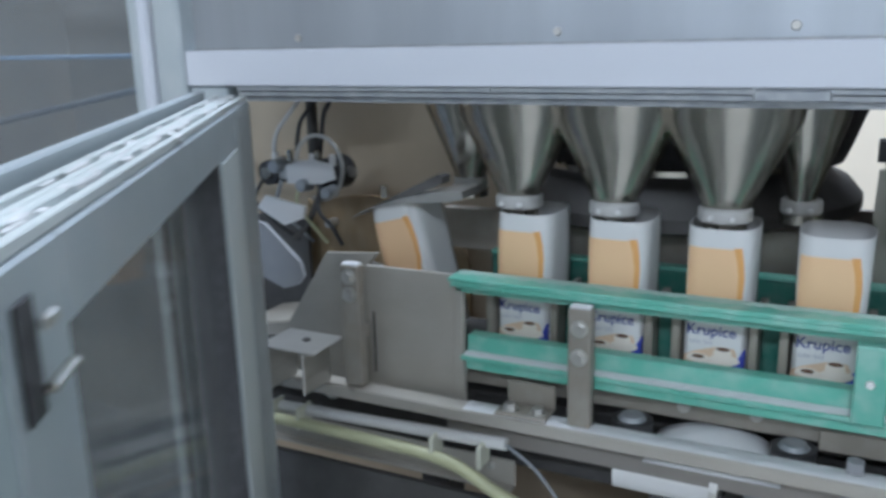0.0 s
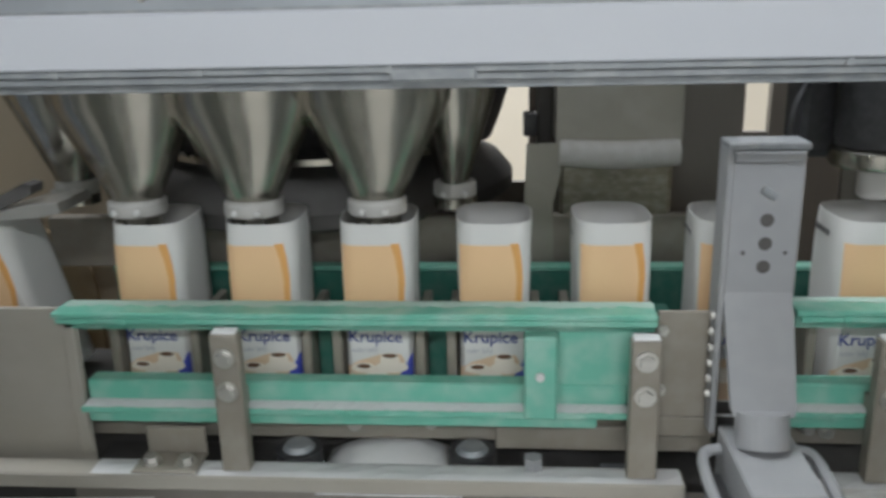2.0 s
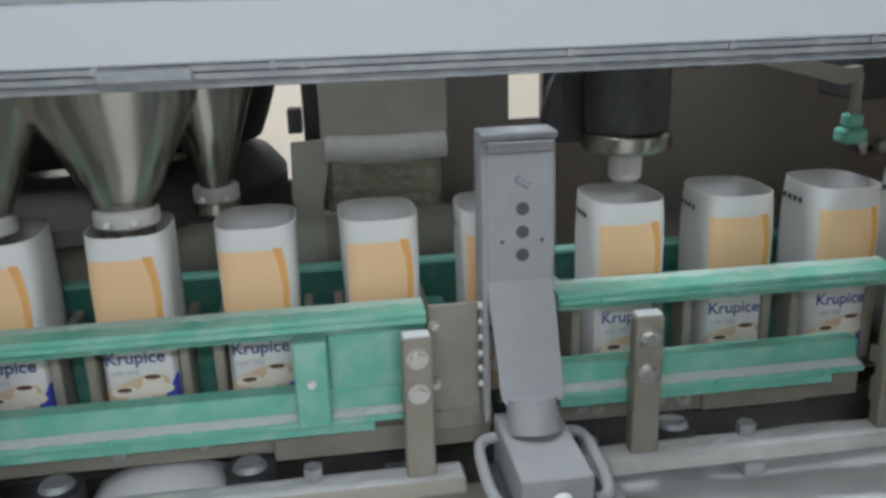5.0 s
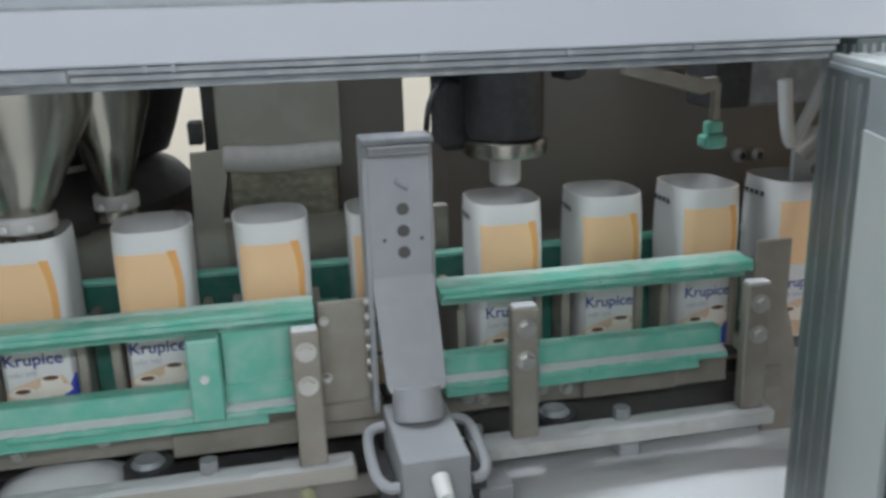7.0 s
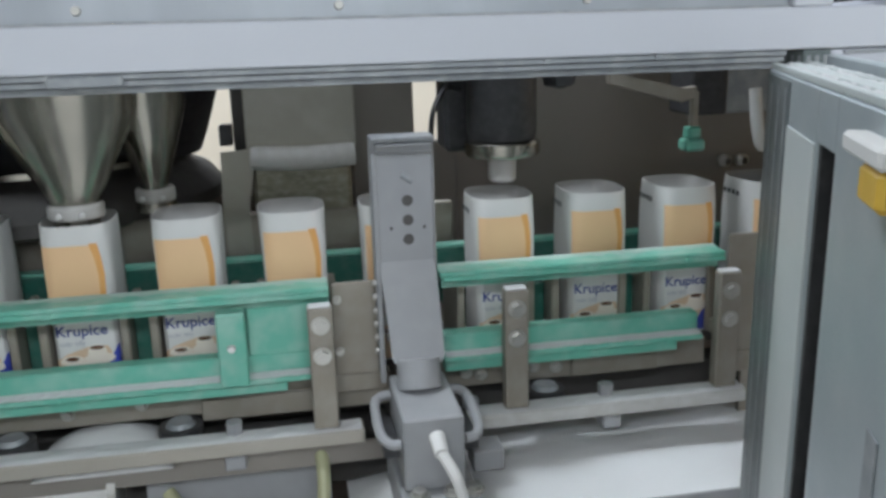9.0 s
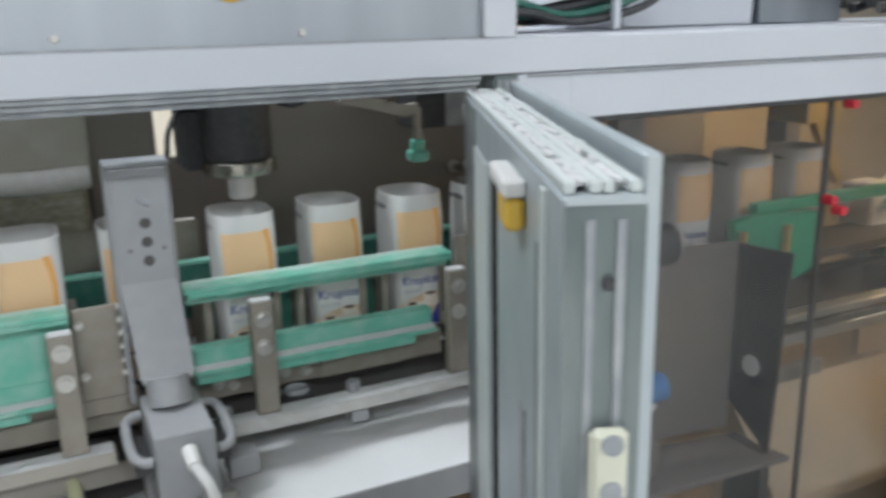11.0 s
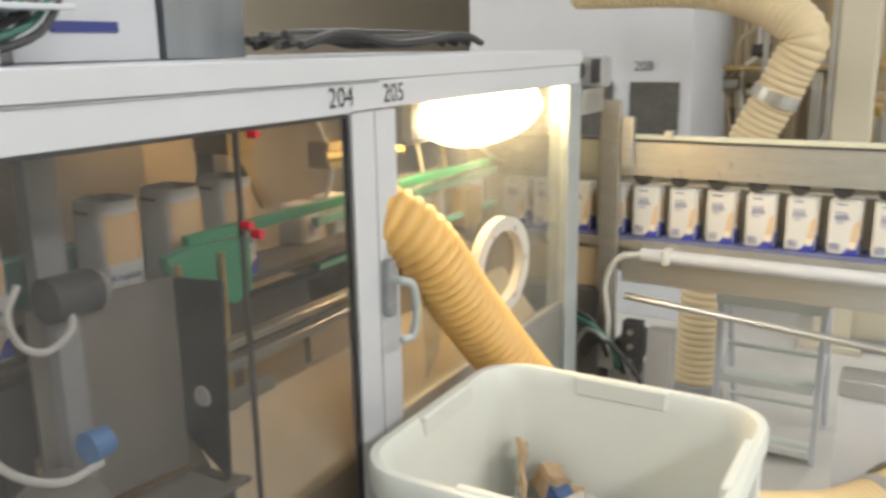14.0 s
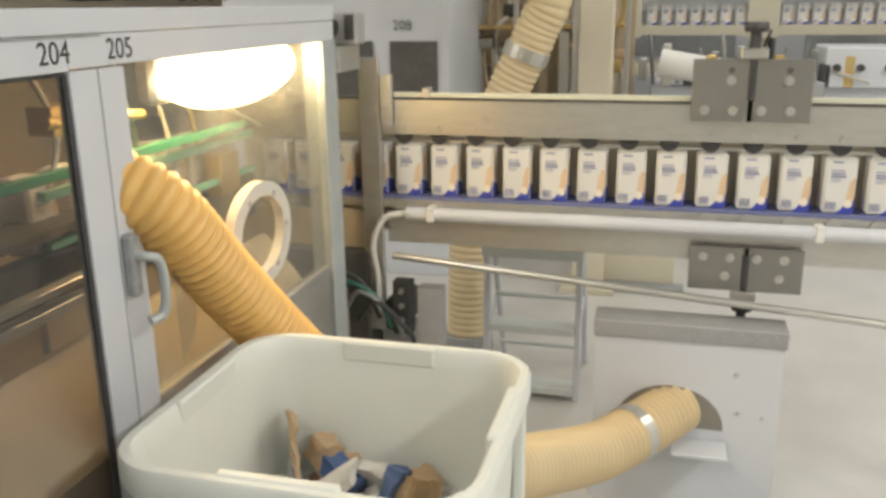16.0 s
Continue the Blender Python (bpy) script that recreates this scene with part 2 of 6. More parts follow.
def B(*boxes, bevel=0.0015):
    """A bmesh of bevelled boxes, each x0, x1, y0, y1, z0, z1."""
    bm = bmesh.new()
    for x0, x1, y0, y1, z0, z1 in boxes:
        r = bmesh.ops.create_cube(bm, size=1)
        bmesh.ops.scale(bm, vec=(x1 - x0, y1 - y0, z1 - z0), verts=r["verts"])
        bmesh.ops.translate(bm, vec=((x0 + x1) / 2, (y0 + y1) / 2, (z0 + z1) / 2), verts=r["verts"])
    if bevel > 0:
        bmesh.ops.bevel(bm, geom=bm.edges[:], offset=bevel, segments=1, affect="EDGES", clamp_overlap=True)
    return bm


def C(*cyls, seg=20):
    """A bmesh of cones: p0, p1, r0, r1."""
    bm = bmesh.new()
    for p0, p1, r0, r1 in cyls:
        p0, p1 = Vector(p0), Vector(p1)
        d = p1 - p0
        m = Matrix.Translation((p0 + p1) / 2) @ d.to_track_quat("Z", "Y").to_matrix().to_4x4()
        bmesh.ops.create_cone(bm, cap_ends=True, segments=seg, radius1=r0, radius2=r1, depth=d.length, matrix=m)
    return bm


def lathe(profile, center=(0, 0, 0), seg=28, sx=1.0, sy=1.0):
    """A turned bmesh from (radius, z) pairs round a vertical axis."""
    bm = bmesh.new()
    rings = []
    for r, z in profile:
        rings.append([bm.verts.new((center[0] + sx * r * math.cos(2 * math.pi * i / seg), center[1] + sy * r * math.sin(2 * math.pi * i / seg), center[2] + z)) for i in range(seg)])
    for a, b in zip(rings, rings[1:]):
        for i in range(seg):
            bm.faces.new((a[i], a[(i + 1) % seg], b[(i + 1) % seg], b[i]))
    return bm


def spline(points, n):
    out = []
    P = [Vector(p) for p in points]
    P = [2 * P[0] - P[1]] + P + [2 * P[-1] - P[-2]]
    for k in range(1, len(P) - 2):
        for i in range(n):
            t = i / n
            out.append(0.5 * ((2 * P[k]) + (P[k + 1] - P[k - 1]) * t + (2 * P[k - 1] - 5 * P[k] + 4 * P[k + 1] - P[k + 2]) * t * t + (3 * P[k] - P[k - 1] - 3 * P[k + 1] + P[k + 2]) * t ** 3))
    out.append(P[-2])
    return out


def sweep(points, radius, seg=10, n=10, ribs=0, depth=0.0, bm=None):
    """A tube along a smooth curve; with ribs it is a corrugated hose."""
    bm = bm or bmesh.new()
    pts = spline(points, n)
    if ribs:
        L = [0.0]
        for a, b in zip(pts, pts[1:]):
            L.append(L[-1] + (b - a).length)
        m = ribs * 4
        res, k = [], 0
        for i in range(m + 1):
            s = L[-1] * i / m
            while k < len(L) - 2 and L[k + 1] < s:
                k += 1
            f = (s - L[k]) / max(1e-9, L[k + 1] - L[k])
            res.append(pts[k].lerp(pts[k + 1], f))
        pts = res
    up, rings = Vector((0.13, 0.21, 0.97)), []
    for i, p in enumerate(pts):
        d = (pts[min(i + 1, len(pts) - 1)] - pts[max(i - 1, 0)]).normalized()
        u = (up - d * up.dot(d)).normalized()
        up = u
        v = d.cross(u)
        r = radius + (depth * (0, 0.75, 1, 0.75)[i % 4] if ribs else 0)
        rings.append([bm.verts.new(p + r * (u * math.cos(2 * math.pi * j / seg) + v * math.sin(2 * math.pi * j / seg))) for j in range(seg)])
    for a, b in zip(rings, rings[1:]):
        for j in range(seg):
            bm.faces.new((a[j], a[(j + 1) % seg], b[(j + 1) % seg], b[j]))
    bm.faces.new(rings[0])
    bm.faces.new(rings[-1])
    return bm


def prism(outline, y0, y1, axis="y"):
    """A slab with an outline in x, z (axis y) or y, z (axis x)."""
    bm = bmesh.new()
    def v(a, z, k):
        return (a, k, z) if axis == "y" else ((k, a, z) if axis == "x" else (a, z, k))
    lo = [bm.verts.new(v(a, z, y0)) for a, z in outline]
    hi = [bm.verts.new(v(a, z, y1)) for a, z in outline]
    n = len(outline)
    bm.faces.new(lo)
    bm.faces.new(hi[::-1])
    for i in range(n):
        bm.faces.new((lo[i], hi[i], hi[(i + 1) % n], lo[(i + 1) % n]))
    return bm


def hexbolt(parent, x, y, z, r=0.008, label="", toward=(0, -1, 0)):
    """A bolt head on a washer, pointing along toward."""
    d = Vector(toward)
    p = Vector((x, y, z))
    bm = C((p, p + d * 0.002, r * 1.35, r * 1.35), seg=16)
    h = C((p + d * 0.002, p + d * 0.008, r, r * 0.95), seg=6)
    me = bpy.data.meshes.new("tmp")
    h.to_mesh(me)
    h.free()
    bm.from_mesh(me)
    bpy.data.meshes.remove(me)
    return part("bolt", bm, M["steel"], parent, label)


def letters(name, text, size, m, material, parent, bold=0.0):
    """Built-in font turned into a thin mesh, m places its left baseline."""
    cu = bpy.data.curves.new(name, "FONT")
    cu.body, cu.size, cu.extrude, cu.offset = text, size, 0.0002, bold
    tmp = new("tmp_text", cu)
    me = bpy.data.meshes.new_from_object(tmp.evaluated_get(bpy.context.evaluated_depsgraph_get()))
    bpy.data.objects.remove(tmp)
    bpy.data.curves.remove(cu)
    me.name = name
    me.transform(m)
    me.materials.clear()
    me.materials.append(material)
    ob = new(name, me)
    ob.parent = parent
    return ob

# ---------- the hall ----------
def structure(name, bm, mat, label, smooth=False):
    return tagged(part(name, bm, mat, None, label, smooth=smooth), label, name.split("_")[0], kind="structure")


structure("floor", B((-6, 14, -6, 6, -0.2, 0), bevel=0), M["floor"], "pale grey coated factory floor")
structure("ceiling", B((-6, 14, -6, 6, 3.8, 4.0), bevel=0), M["wall"], "white painted factory hall ceiling")
structure("wall_north", B((-6, 14, 6, 6.2, 0, 3.8), bevel=0), M["creamwall"], "cream painted hall wall behind the machines")
structure("wall_south", B((-6, 14, -6.2, -6, 0, 3.8), bevel=0), M["wall"], "cream painted hall wall")
structure("wall_west", B((-6.2, -6, -6, 6, 0, 3.8), bevel=0), M["wall"], "cream painted hall wall")
structure("wall_east", B((14, 14.2, -6, 6, 0, 3.8), bevel=0), M["wall"], "cream painted hall end wall")
# unseen fittings added around those lamps
for lx, ly in ((-1.2, -4.3), (1.2, -4.3), (3.6, -4.0), (6.5, -1.6), (1.0, 2.0), (5.0, 1.6), (-0.5, 0.3), (-0.5, 4.3), (1.1, 4.3)):
    cl = thing("ceiling_light", "long white ceiling light fitting, added out of view to light the hall", "lamp", (lx, ly, 3.8), "ceiling lights")
    part("housing", B((lx - 0.8, lx + 0.8, ly - 0.17, ly + 0.17, 3.74, 3.8)), M["white"], cl)
    part("diffuser", B((lx - 0.76, lx + 0.76, ly - 0.15, ly + 0.15, 3.728, 3.739)), M["tubeglow"], cl, "glowing diffuser")

# ---------- the machine's enclosure ----------
FY = -0.19
enc = thing("machine_enclosure", "white aluminium-framed enclosure of a carton filling machine", "machine", (1.2, 0.1, 0))
part("beam", B((-0.441, 2.885, FY, FY + 0.045, 1.446, 1.486)), M["white"], enc, "white painted horizontal beam")
part("beam_trim", B((-0.37, 0.885, FY + 0.004, FY + 0.04, 1.4405, 1.4455), (-0.37, 0.885, FY + 0.008, FY + 0.036, 1.4345, 1.4400),
     (-0.37, 0.885, FY + 0.016, FY + 0.034, 1.428, 1.434), bevel=0.0008), M["trim"], enc, "stepped grey aluminium door rail")
for sx in (-0.05, 0.06, 0.2, 0.315, 0.335, 0.52, 0.64, 0.75):
    part("screw", C(((sx, FY + 0.0035, 1.443), (sx, FY + 0.002, 1.443), 0.003, 0.003), seg=10), M["trim"], enc)
part("dark_clip", B((0.20, 0.262, FY + 0.001, FY + 0.007, 1.4345, 1.4445)), M["trim"], enc)
part("upper_panel", B((-0.43, 0.885, FY + 0.008, FY + 0.011, 1.488, 1.86), bevel=0), M["panel"], enc, "brushed stainless panel")
part("panel_edge", B((-0.43, 0.885, FY + 0.004, FY + 0.012, 1.4862, 1.4885), bevel=0), M["trim"], enc)
for sx in (-0.28, 0.02, 0.23, 0.45, 0.68):
    hb = part("screw", C(((sx, FY + 0.008, 1.498), (sx, FY + 0.005, 1.498), 0.0045, 0.0035), seg=12), M["steel"], enc)
part("upright", B((0.899, 0.930, FY - 0.001, FY + 0.044, 0.0, 1.445)), M["profile"], enc)
part("upright", B((0.886, 0.928, FY - 0.001, FY + 0.044, 1.4865, 1.86)), M["white"], enc)
part("upright", B((-0.486, -0.443, FY - 0.002, FY + 0.044, 0.0, 1.86), bevel=0.003), M["alu"], enc, "pale aluminium upright")
part("upright", B((-0.441, -0.385, FY + 0.004, FY + 0.044, 0.0, 1.4455), bevel=0.003), M["alu"], enc)
part("pane_profile", B((-0.506, -0.488, FY - 0.008, FY + 0.03, 0.3, 1.86), bevel=0.004), M["white"], enc, "bright rounded pane profile")
part("pane_profile", B((-0.526, -0.508, FY - 0.002, FY + 0.03, 0.3, 1.86), bevel=0.003), M["alu"], enc)
for q in (0.903, 0.912, 0.921):
    part("groove", B((q, q + 0.004, FY - 0.0022, FY - 0.0012, 0.3, 1.44), bevel=0), M["trim"], enc)
for q in (0.002, 0.014, 0.028):
    part("groove", B((0.8978, 0.8988, FY + q, FY + q + 0.004, 0.3, 1.44), bevel=0), M["trim"], enc)
# the bay to the left of the open one
part("side_pane", B((-1.5, -0.527, FY + 0.012, FY + 0.018, 0.5, 1.86), bevel=0), M["bluepane"], enc, "tall dusty pane tinted for its bluish reflection").visible_shadow = False
# pale strip stands for a thin line reflected in the pane
part("pane_rail", B((-1.5, -0.53, FY + 0.03, FY + 0.05, 1.478, 1.484)), M["ivoryp"], enc)
part("stay_rod", C(((-0.66, 0.02, 1.44), (-1.25, 0.12, 1.35), 0.005, 0.006), seg=10), M["steel"], enc)
part("upright", B((-1.6, -1.5, FY, FY + 0.045, 0, 1.445)), M["alu"], enc)
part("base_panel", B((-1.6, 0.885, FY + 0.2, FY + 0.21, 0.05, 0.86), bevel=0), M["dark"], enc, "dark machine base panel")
part("roof_rail", B((-1.6, 0.9, FY + 0.012, FY + 0.05, 1.8615, 1.885)), M["white"], enc)
part("rear_panel", B((-1.6, 0.205, 0.60, 0.62, 0.0, 1.86), bevel=0), M["beige"], enc, "rear panel in warm-lit beige")
part("rear_panel", B((0.318, 0.626, 0.60, 0.62, 0.0, 1.86), bevel=0), M["backplate"], enc)
part("rear_panel", B((0.705, 1.6, 0.60, 0.62, 0.0, 1.46), bevel=0), M["backplate"], enc)
part("rear_panel", B((0.627, 0.704, 0.603, 0.617, 0.0, 1.27), (0.206, 0.317, 0.603, 0.617, 0.0, 1.19), bevel=0), M["backplate"], enc)
part("end_plate", B((-1.6, -1.58, FY + 0.05, 0.6, 0, 1.86), bevel=0), M["beige"], enc)

# fixed right-hand bays with their doors
part("header", B((0.932, 1.005, FY + 0.003, FY + 0.03, 1.389, 1.4445), (1.005, 1.753, FY + 0.003, FY + 0.03, 1.389, 1.4445),
     (1.753, 2.885, FY + 0.003, FY + 0.03, 1.392, 1.4445), bevel=0.001), M["white"], enc, "white door header")
part("header_line", B((0.945, 1.84, FY + 0.0005, FY + 0.003, 1.4405, 1.4435), bevel=0), M["trim"], enc)
part("door_stile", B((0.932, 1.005, FY + 0.003, FY + 0.03, 0.05, 1.3885)), M["white"], enc)
part("door_stile", B((1.753, 1.824, FY + 0.003, FY + 0.03, 0.05, 1.3885)), M["white"], enc)
part("door_stile", B((1.828, 1.897, FY + 0.003, FY + 0.03, 0.05, 1.3885)), M["white"], enc)
part("pane", B((1.005, 1.753, FY + 0.014, FY + 0.02, 0.34, 1.3885), bevel=0), M["smoke"], enc, "dusty smoked acrylic door pane with a milky reflection mixed in").visible_shadow = False
part("pane_seal", B((1.742, 1.7525, FY + 0.008, FY + 0.0135, 0.34, 1.385), (1.006, 1.012, FY + 0.008, FY + 0.0135, 0.34, 1.385), (1.012, 1.742, FY + 0.008, FY + 0.0135, 1.382, 1.388), bevel=0), M["black"], enc)
part("pane_edge", B((1.476, 1.482, FY + 0.022, FY + 0.03, 0.34, 1.3885), bevel=0), M["dark"], enc, "dark pane edge")
part("kick_panel", B((1.005, 1.753, FY + 0.006, FY + 0.03, 0.05, 0.339)), M["panel"], enc)
part("pane", B((1.897, 2.77, FY + 0.014, FY + 0.02, 0.76, 1.3915), bevel=0), M["hazepane"], enc, "clear dusty acrylic pane hazed for the lamp's glare").visible_shadow = False
part("kick_panel", B((1.897, 2.77, FY + 0.003, FY + 0.03, 0.05, 0.759)), M["steel"], enc)
part("upright", B((2.79, 2.885, FY - 0.002, FY + 0.06, 0, 1.3915)), M["alu"], enc, "aluminium corner post")
part("roof", B((0.93, 2.93, FY + 0.05, 0.62, 1.47, 1.486), bevel=0), M["white"], enc)
part("inner_floor", B((0.93, 2.88, FY + 0.04, 0.6, 0.56, 0.58), bevel=0), M["beige"], enc, "warm-lit beige machine bed")
part("rear_panel", B((1.602, 1.95, 0.60, 0.62, 0.0, 1.46), bevel=0), M["backplate"], enc)
part("rear_panel", B((1.952, 2.88, 0.60, 0.62, 0.0, 1.46), bevel=0), M["beige"], enc)
for x, t in ((1.685, "204"), (1.853, "205")):
    letters("lettering", t, 0.050, pose(x - 1.2, FY - 0.0012 - 0.1 + 0.003, 1.402, 90), M["black"], enc)
# handle of the door
h = part("handle", sweep([(1.838, FY - 0.002, 1.062), (1.842, FY - 0.035, 1.060), (1.862, FY - 0.05, 1.045), (1.868, FY - 0.052, 0.985), (1.862, FY - 0.047, 0.945), (1.838, FY - 0.035, 0.938)], 0.0095, 10, 6), M["alu"], enc, "grey lever handle", smooth=True)
part("handle_plate", B((1.828, 1.852, FY - 0.02, FY + 0.0025, 0.985, 1.10), bevel=0.004), M["trim"], enc)


# ---------- folded doors of the open bay ----------
def folded_door(name, hinge, ang, flip, label, L, near, far):
    """Two framed leaves folded together; local x runs from the hinge, local y through the thickness."""
    d = thing(name, label, "door", (hinge[0], hinge[1], 0.42))
    d.rotation_euler = (0, 0, radians(ang))
    H, s = 1.012, flip
    for k, (y0, th, dl) in enumerate(((0.0, 0.038, 0.0), (0.047, 0.009, -0.038))):
        ya, yb = sorted((s * y0, s * (y0 + th)))
        zt = H + 0.012 * k
        l0, l1 = (0.012 if s < 0 else 0.034), L + dl
        leaf = part("leaf", B((l0, l0 + near, ya, yb, 0, zt), (l1 - far, l1, ya, yb, 0, zt), (l0 + near, l1 - far, ya, yb, zt - 0.036, zt), (l0 + near, l1 - far, ya, yb, 0, 0.055)), M["alu"], d, "aluminium-framed leaf", local=True)
        mid = (ya + yb) / 2
        part("pane", B((l0 + near - 0.005, l1 - far + 0.008, mid - 0.002, mid + 0.002, 0.05, zt - 0.034), bevel=0), M["glass"], leaf, local=True).visible_shadow = False
        part("seal", B((l0 + near + 0.0005, l0 + near + 0.0085, ya + 0.002, yb - 0.002, 0.056, zt - 0.037), (l1 - far - 0.0085, l1 - far - 0.0005, ya + 0.004, yb - 0.004, 0.056, zt - 0.037), bevel=0), M["black"], leaf, local=True)
        if not k and s > 0:
            part("face_ridge", B((0.518, 0.530, -0.0024, 0.0, 0.004, zt - 0.004), bevel=0.0006), M["ivoryp"], leaf, local=True)
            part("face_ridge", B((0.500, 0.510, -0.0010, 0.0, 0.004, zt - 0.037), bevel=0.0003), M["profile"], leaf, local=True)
        if not k:
            hi, lo = (0.0, 0.0016) if s < 0 else (-0.0016, 0.0)
            part("stile_cover", B((0.152, l0 + near - 0.002, hi, lo, 0.004, zt - 0.037), bevel=0.0005), M["ivoryp"], leaf, "pale stile cover", local=True)
            # right door's stile gets the shaded copy of the aluminium
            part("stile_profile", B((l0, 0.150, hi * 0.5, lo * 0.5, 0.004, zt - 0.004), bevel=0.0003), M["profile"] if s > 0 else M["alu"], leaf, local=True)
            for q in (0.022, 0.06, 0.095):
                part("groove", B((l0 + q, l0 + q + 0.006, hi * 0.8, lo * 0.8, 0.006, zt - 0.01), bevel=0), M["trim"], leaf, local=True)
        if k:
            part("spacer", B((0.05, 0.09, min(s * 0.0385, s * 0.0465), max(s * 0.0385, s * 0.0465), 0.2, 0.95), bevel=0), M["trim"], leaf, local=True)
            continue
        rid = [(l0 + 0.006, l1 - 0.004, min(ya, yb) + q, min(ya, yb) + q + 0.005, zt + 0.0003, zt + 0.006) for q in (0.001, 0.013, 0.019, 0.031)]
        part("top_ridge", B(*rid, bevel=0.0008), M["ivoryp"], leaf, local=True)
        wb_ = bmesh.new()
        rw = random.Random(17)
        lines = []
        for i in range(61):
            a = l0 + 0.01 + (l1 - l0 - 0.02) * i / 60
            lines.append([wb_.verts.new((a, min(ya, yb) + q, zt + 0.0004 + (rw.uniform(0.0008, 0.0048) if 0 < n_ < 5 else 0))) for n_, q in enumerate((0.006, 0.0085, 0.013, 0.019, 0.025, 0.031))])
        for u, v in zip(lines, lines[1:]):
            for i in range(5):
                wb_.faces.new((u[i], v[i], v[i + 1], u[i + 1]))
        if s > 0:
            tagged(part("sugar_layer", wb_, M["dust"], leaf, "layer of sugar lying in the grooves", local=True, smooth=True), kind="stuff")
        else:
            wb_.free()
        dm = bmesh.new()
        rnd = random.Random(5 + k)
        for i in range(260 if s > 0 else 90):
            a = rnd.uniform(l0 + 0.01, l1 - 0.015)
            y = rnd.choice((0.004, 0.0105, 0.012, 0.020, 0.022, 0.027, 0.029, 0.036)) + min(ya, yb)
            w = rnd.uniform(0.003, 0.016)
            r = bmesh.ops.create_icosphere(dm, subdivisions=1, radius=1)
            bmesh.ops.scale(dm, vec=(w, rnd.uniform(0.0012, 0.003), rnd.uniform(0.0008, 0.003)), verts=r["verts"])
            bmesh.ops.translate(dm, vec=(a, y, zt + (0.004 if s > 0 else 0.0055)), verts=r["verts"])
        tagged(part("sugar_dust", dm, M["dust"], leaf, "white sugar dust in the grooves", local=True), kind="stuff")
        # end face darkened by colour to sit in shade
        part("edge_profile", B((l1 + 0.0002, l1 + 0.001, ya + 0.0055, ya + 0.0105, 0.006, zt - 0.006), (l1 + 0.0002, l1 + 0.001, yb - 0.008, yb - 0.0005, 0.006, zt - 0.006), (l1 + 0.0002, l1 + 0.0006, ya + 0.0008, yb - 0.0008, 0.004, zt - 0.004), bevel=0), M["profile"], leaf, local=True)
        part("edge_groove", B((l1 + 0.0003, l1 + 0.002, ya + 0.010, ya + 0.014, 0.01, zt - 0.01), (l1 + 0.0003, l1 + 0.002, yb - 0.014, yb - 0.010, 0.01, zt - 0.01), bevel=0), M["trim"], leaf, local=True)
    return d


da = math.degrees(math.atan2(-0.76 + 0.195, 0.03 + 0.345))
door_l = folded_door("folding_door", (-0.345, -0.195), da, -1, "open folding door with aluminium frame and clear panes", 0.745, 0.25, 0.06)
db = math.degrees(math.atan2(-0.741 + 0.215, 0.622 - 0.845))
door_r = folded_door("folding_door", (0.845, -0.215), db, 1, "open folding door with dusty aluminium frame and latch", 0.568, 0.228, 0.25)
# fittings of the two doors, in door coordinates
lt = part("latch", B((0.425, 0.462, -0.012, -0.0005, 0.970, 0.990), bevel=0.003), M["yellow"], door_r, "yellow latch block", local=True)
part("latch_cap", B((0.395, 0.466, -0.014, -0.0005, 0.9905, 1.001), bevel=0.002), M["card"], lt, "white cap", local=True)
sk = part("socket", B((0.5702, 0.578, 0.0125, 0.031, 0.866, 0.904), bevel=0.003), M["ivory"], door_r, "ivory door contact", local=True)
for zz in (0.873, 0.897):
    part("contact_hole", C(((0.5782, 0.023, zz), (0.5795, 0.023, zz), 0.0055, 0.005), seg=16), M["trim"], sk, local=True)
part("edge_slot", B((0.5702, 0.5715, 0.0185, 0.0235, 0.970, 0.976), bevel=0.0005), M["black"], door_r, local=True)
# grey strip drawn for a faint reflection on the door face
part("label_strip", B((0.445, 0.463, -0.0012, -0.0004, 0.55, 0.86), bevel=0), M["trim"], door_r, local=True)
hr = part("lock_recess", B((0.722, 0.738, 0.0003, 0.002, 0.958, 1.000), bevel=0.001), M["black"], door_l, local=True)
part("lock_lever", B((0.700, 0.728, 0.0022, 0.008, 0.966, 0.970), bevel=0.0015), M["mirror"], hr, local=True)
part("lock_lever", B((0.710, 0.722, 0.0022, 0.006, 0.986, 0.992), bevel=0.0015), M["steel"], hr, local=True)

